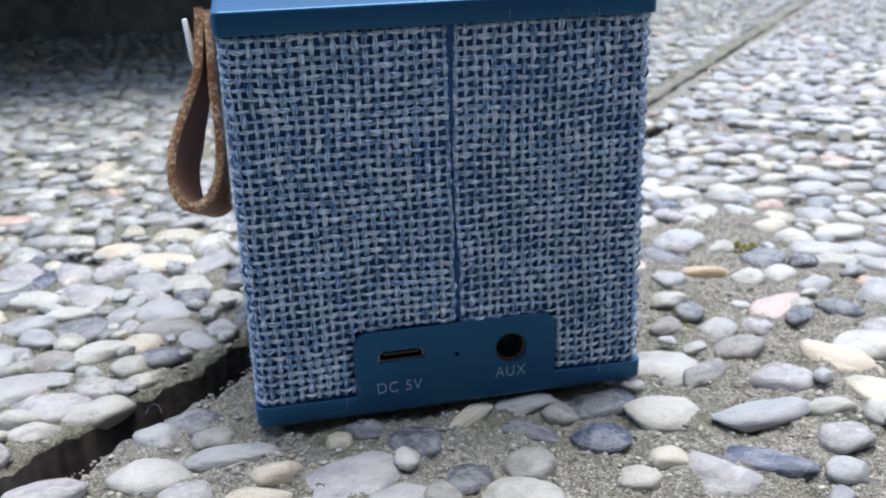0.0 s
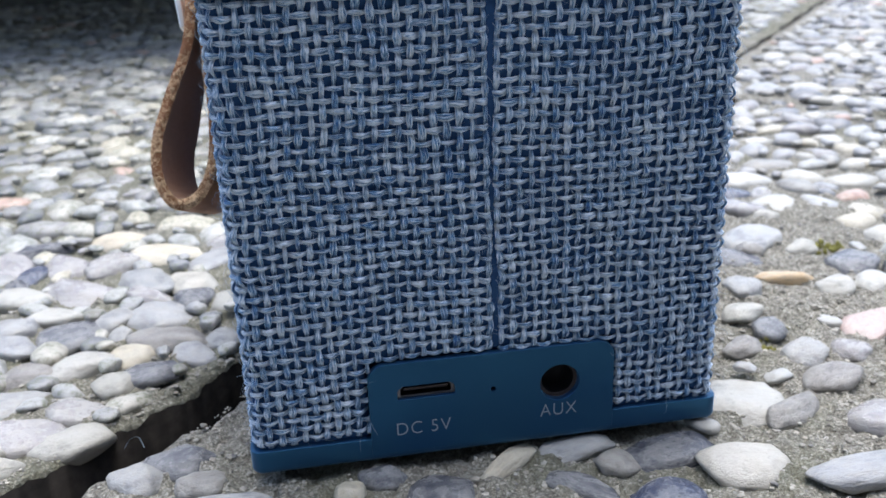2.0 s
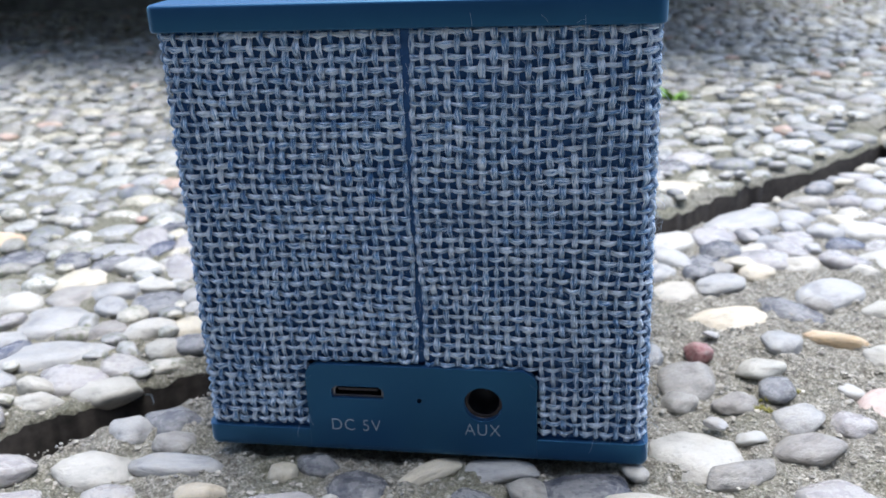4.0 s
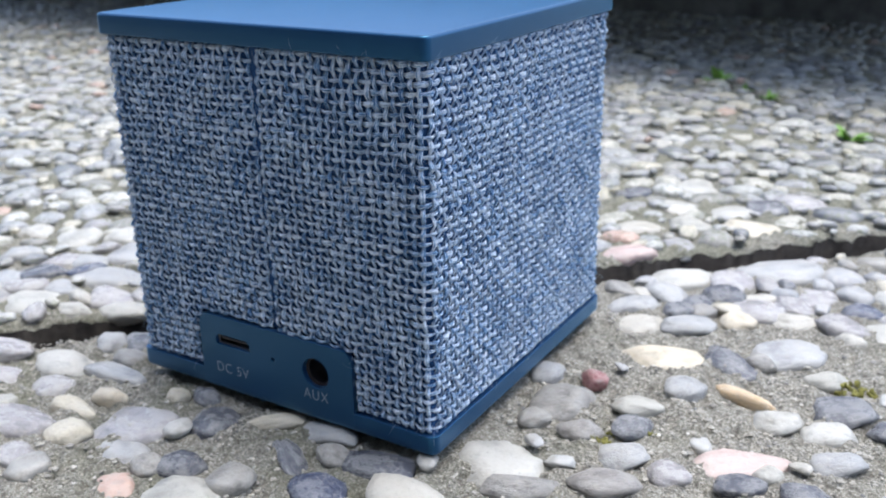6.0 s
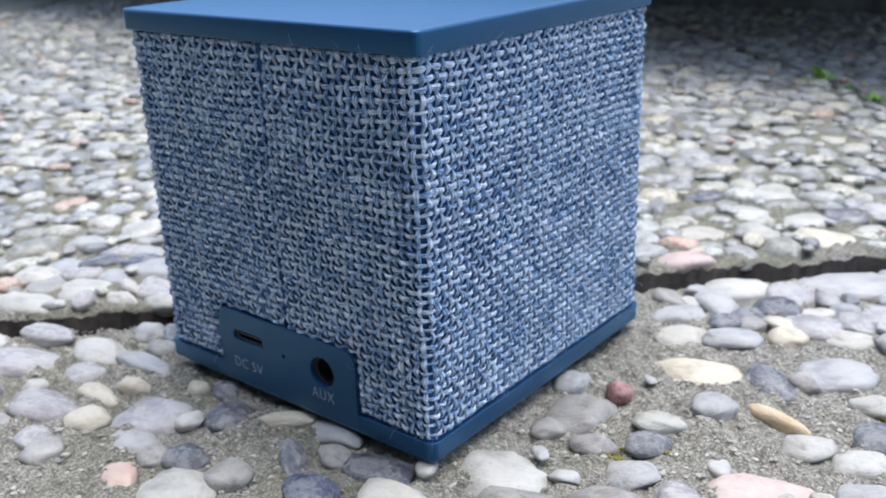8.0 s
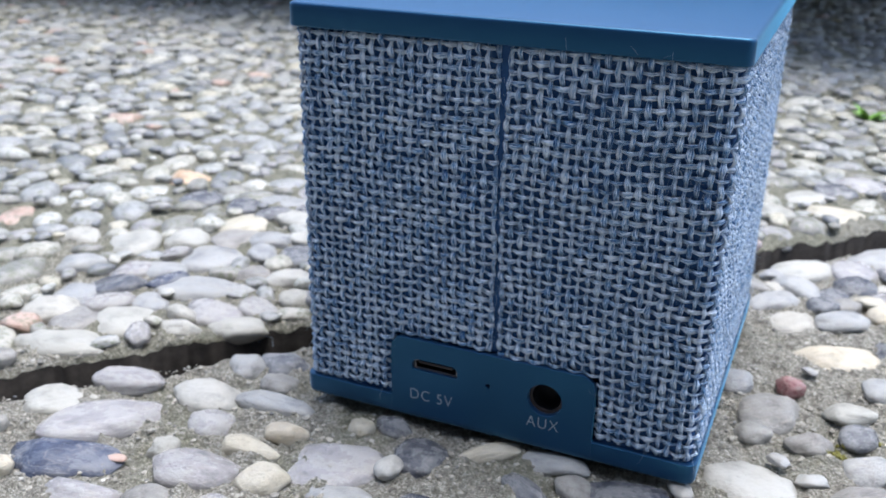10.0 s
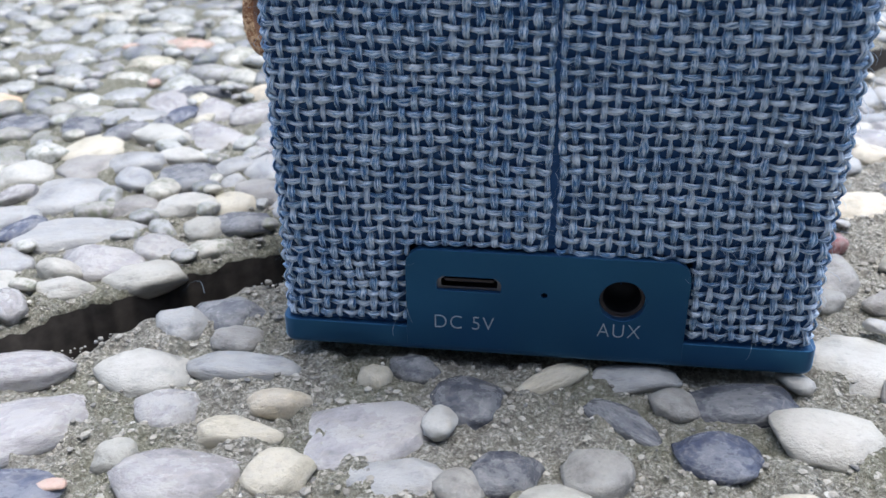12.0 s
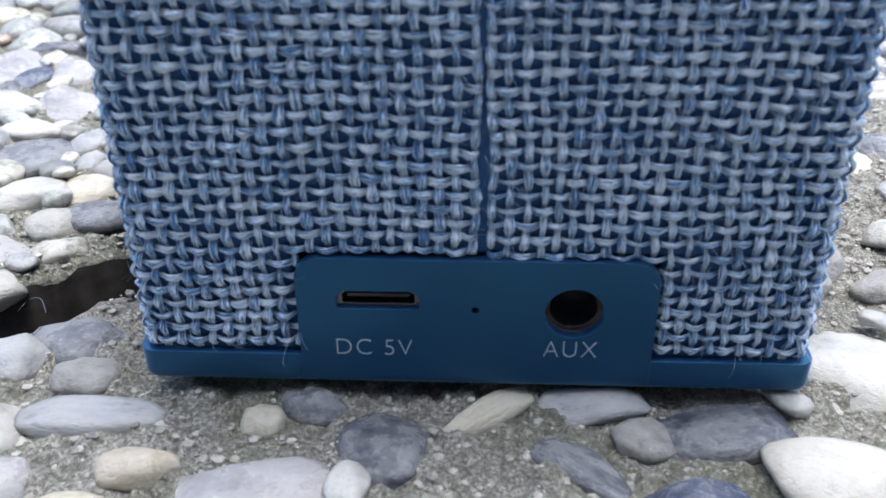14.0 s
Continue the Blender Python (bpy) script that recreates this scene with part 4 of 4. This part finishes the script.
lay("w", -0.0055, 0.1872, 0.0072, 0.0069, 28)
lay("w", 0.0330, 0.1022, 0.0091, 0.0086, 30)
lay("v", 0.0547, 0.1369, 0.0126, 0.0120, 29)
lay("b", 0.0076, 0.1243, 0.0102, 0.0097, 29)
lay("w", 0.0222, 0.0950, 0.0136, 0.0088, 30)
lay("v", 0.0607, -0.0369, 0.0094, 0.0083, -48)
lay("l", 0.0499, -0.0486, 0.0146, 0.0052, 6)
lay("t", 0.0754, -0.0332, 0.0123, 0.0069, -43)
lay("w", 0.0839, -0.0295, 0.0113, 0.0086, -16)
lay("w", 0.0622, -0.0494, 0.0063, 0.0041, -16)
lay("d", 0.0436, -0.0613, 0.0119, 0.0053, -41)
lay("v", 0.0350, -0.0621, 0.0103, 0.0086, -42)
lay("v", 0.0587, -0.0586, 0.0072, 0.0064, -15)
lay("w", 0.0812, -0.0092, 0.0038, 0.0036, -17)
lay("b", 0.0887, -0.0133, 0.0084, 0.0062, -17)
lay("w", 0.0690, -0.0536, 0.0051, 0.0049, -16)
lay("l", 0.0534, -0.0672, 0.0053, 0.0044, -15)
lay("w", 0.0227, -0.0605, 0.0053, 0.0051, -15)
lay("b", 0.0960, 0.0134, 0.0053, 0.0050, -17)
lay("w", 0.1042, 0.0122, 0.0082, 0.0061, -17)
lay("w", 0.0909, 0.0555, 0.0112, 0.0106, -18)
lay("w", 0.1042, 0.0291, 0.0085, 0.0080, -18)
lay("w", 0.1167, 0.0296, 0.0102, 0.0094, -18)
lay("w", 0.1627, 0.1689, 0.0133, 0.0126, -21)
lay("w", 0.1712, 0.0939, 0.0090, 0.0085, -19)

# the rest of the stones, strewn where there is room
CELL = 0.012
room = {}


def book(x, y, r):
    room.setdefault((int(x // CELL), int(y // CELL)), []).append((x, y, r))


def free(x, y, r, slack):
    i, j = int(x // CELL), int(y // CELL)
    for a in (-1, 0, 1):
        for b in (-1, 0, 1):
            for px, py, pr in room.get((i + a, j + b), ()):
                if (px - x) ** 2 + (py - y) ** 2 < ((pr + r) * slack) ** 2:
                    return False
    return True


for x, y, r in PLACED:
    book(x, y, r)
strew = random.Random(4)
far_stones = {key: [] for key in SLABS}
near_left = 300 - len(PLACED)
KINDS = "wwlllllbbbbbvvvvtggggggdd"
key_of = {ob.name: key for key, ob in SLABS.items()}
for low, high, tries in ((0.0105, 0.0150, 16000), (0.0075, 0.0105, 45000), (0.005, 0.0075, 60000), (0.003, 0.005, 45000)):
    for _ in range(tries):
        x, y = strew.uniform(-0.72, 0.52), strew.uniform(-0.15, 0.59)
        near = abs(x) < 0.10 and -0.10 < y < 0.05 and (y - x) * ROOT < JOINT_V
        length = strew.uniform(low, high)
        width = length * strew.uniform(0.55, 0.95)
        r = (length + width) / 4
        if near and strew.random() < (0.985 if length > 0.005 else 0.93):
            continue
        if abs(x) < 0.033 and abs(y) < 0.033:
            continue
        if not free(x, y, r, 1.0 if near else 0.90):
            continue
        slab = slab_at(x, y, r * 0.95 + 0.0008)
        if slab is None:
            continue
        book(x, y, r)
        if abs(x) < 0.10 and y < 0.07 and near_left > 0:
            near_left -= 1
            lay(strew.choice(KINDS), x, y, length, width, strew.uniform(0, 180))
        else:
            far_stones[key_of[slab.name]].append((x, y, length, width, strew.uniform(0, 2 * math.pi), strew.uniform(-0.0010, 0.0006)))


def joined(name, items, shapes, material, parent, label, squash=0.34, smooth=True):
    V, Q, base = [], [], 0
    for x, y, length, width, turn, top in items:
        co, tri = shapes[strew.randrange(len(shapes))]
        h = min(0.0042, squash * min(length, width))
        c, s = math.cos(turn), math.sin(turn)
        px, py = co[:, 0] * length * 0.57, co[:, 1] * width * 0.57
        V.append(np.stack([x + c * px - s * py, y + s * px + c * py, top - h + co[:, 2] * h], -1))
        Q.append(tri + base)
        base += len(co)
    if V:
        ob = part(name, quick_mesh(name, np.concatenate(V), np.concatenate(Q), material, None, smooth), parent, label)
        tagged(ob, kind="stuff")


for key, items in far_stones.items():
    close = [i for i in items if math.hypot(i[0], i[1]) < 0.11]
    away = [i for i in items if math.hypot(i[0], i[1] - 0.05) < 0.42 and math.hypot(i[0], i[1]) >= 0.11]
    far = [i for i in items if math.hypot(i[0], i[1] - 0.05) >= 0.42]
    # beyond the joint the film carries painted shade besides moss
    skin, words = (MOSSY_SHADED, "mixed river pebbles under a thin greenish film, darkened in place of shade") if key[1] > 0 and key[0] <= 1 else (MIXED, "mixed cream, grey and blue river pebbles")
    for items, shapes in ((far, GRAIN), (close, SMALL), (away, TINY)):
        joined("pebbles", items, shapes, skin, SLABS[key], words)

# coarse sand and chips in the washed surface
grains = {key: [] for key in SLABS}
for _ in range(38000):
    x, y = strew.uniform(-0.095, 0.11), strew.uniform(-0.09, 0.045)
    if abs(x) < 0.033 and abs(y) < 0.033:
        continue
    size = 0.00032 + 0.0010 * strew.random() ** 6
    slab = slab_at(x, y, size * 0.5)
    if slab:
        z = float(bed_height(x, y))
        grains[key_of[slab.name]].append((x, y, size, size * strew.uniform(0.6, 1), strew.uniform(0, 6.28), z + size * strew.uniform(0.1, 0.45)))
GRIT = stone_material("grit", [(0.0, (0.30, 0.280, 0.23)), (0.35, (0.18, 0.168, 0.14)), (0.6, (0.36, 0.340, 0.285)), (0.94, (0.52, 0.50, 0.45)), (0.96, (0.10, 0.10, 0.10))], (0.7, 0.9), True)
for key, items in grains.items():
    joined("coarse_sand", items, GRAIN, GRIT, SLABS[key], "coarse sand grains and stone chips", 0.4, False)
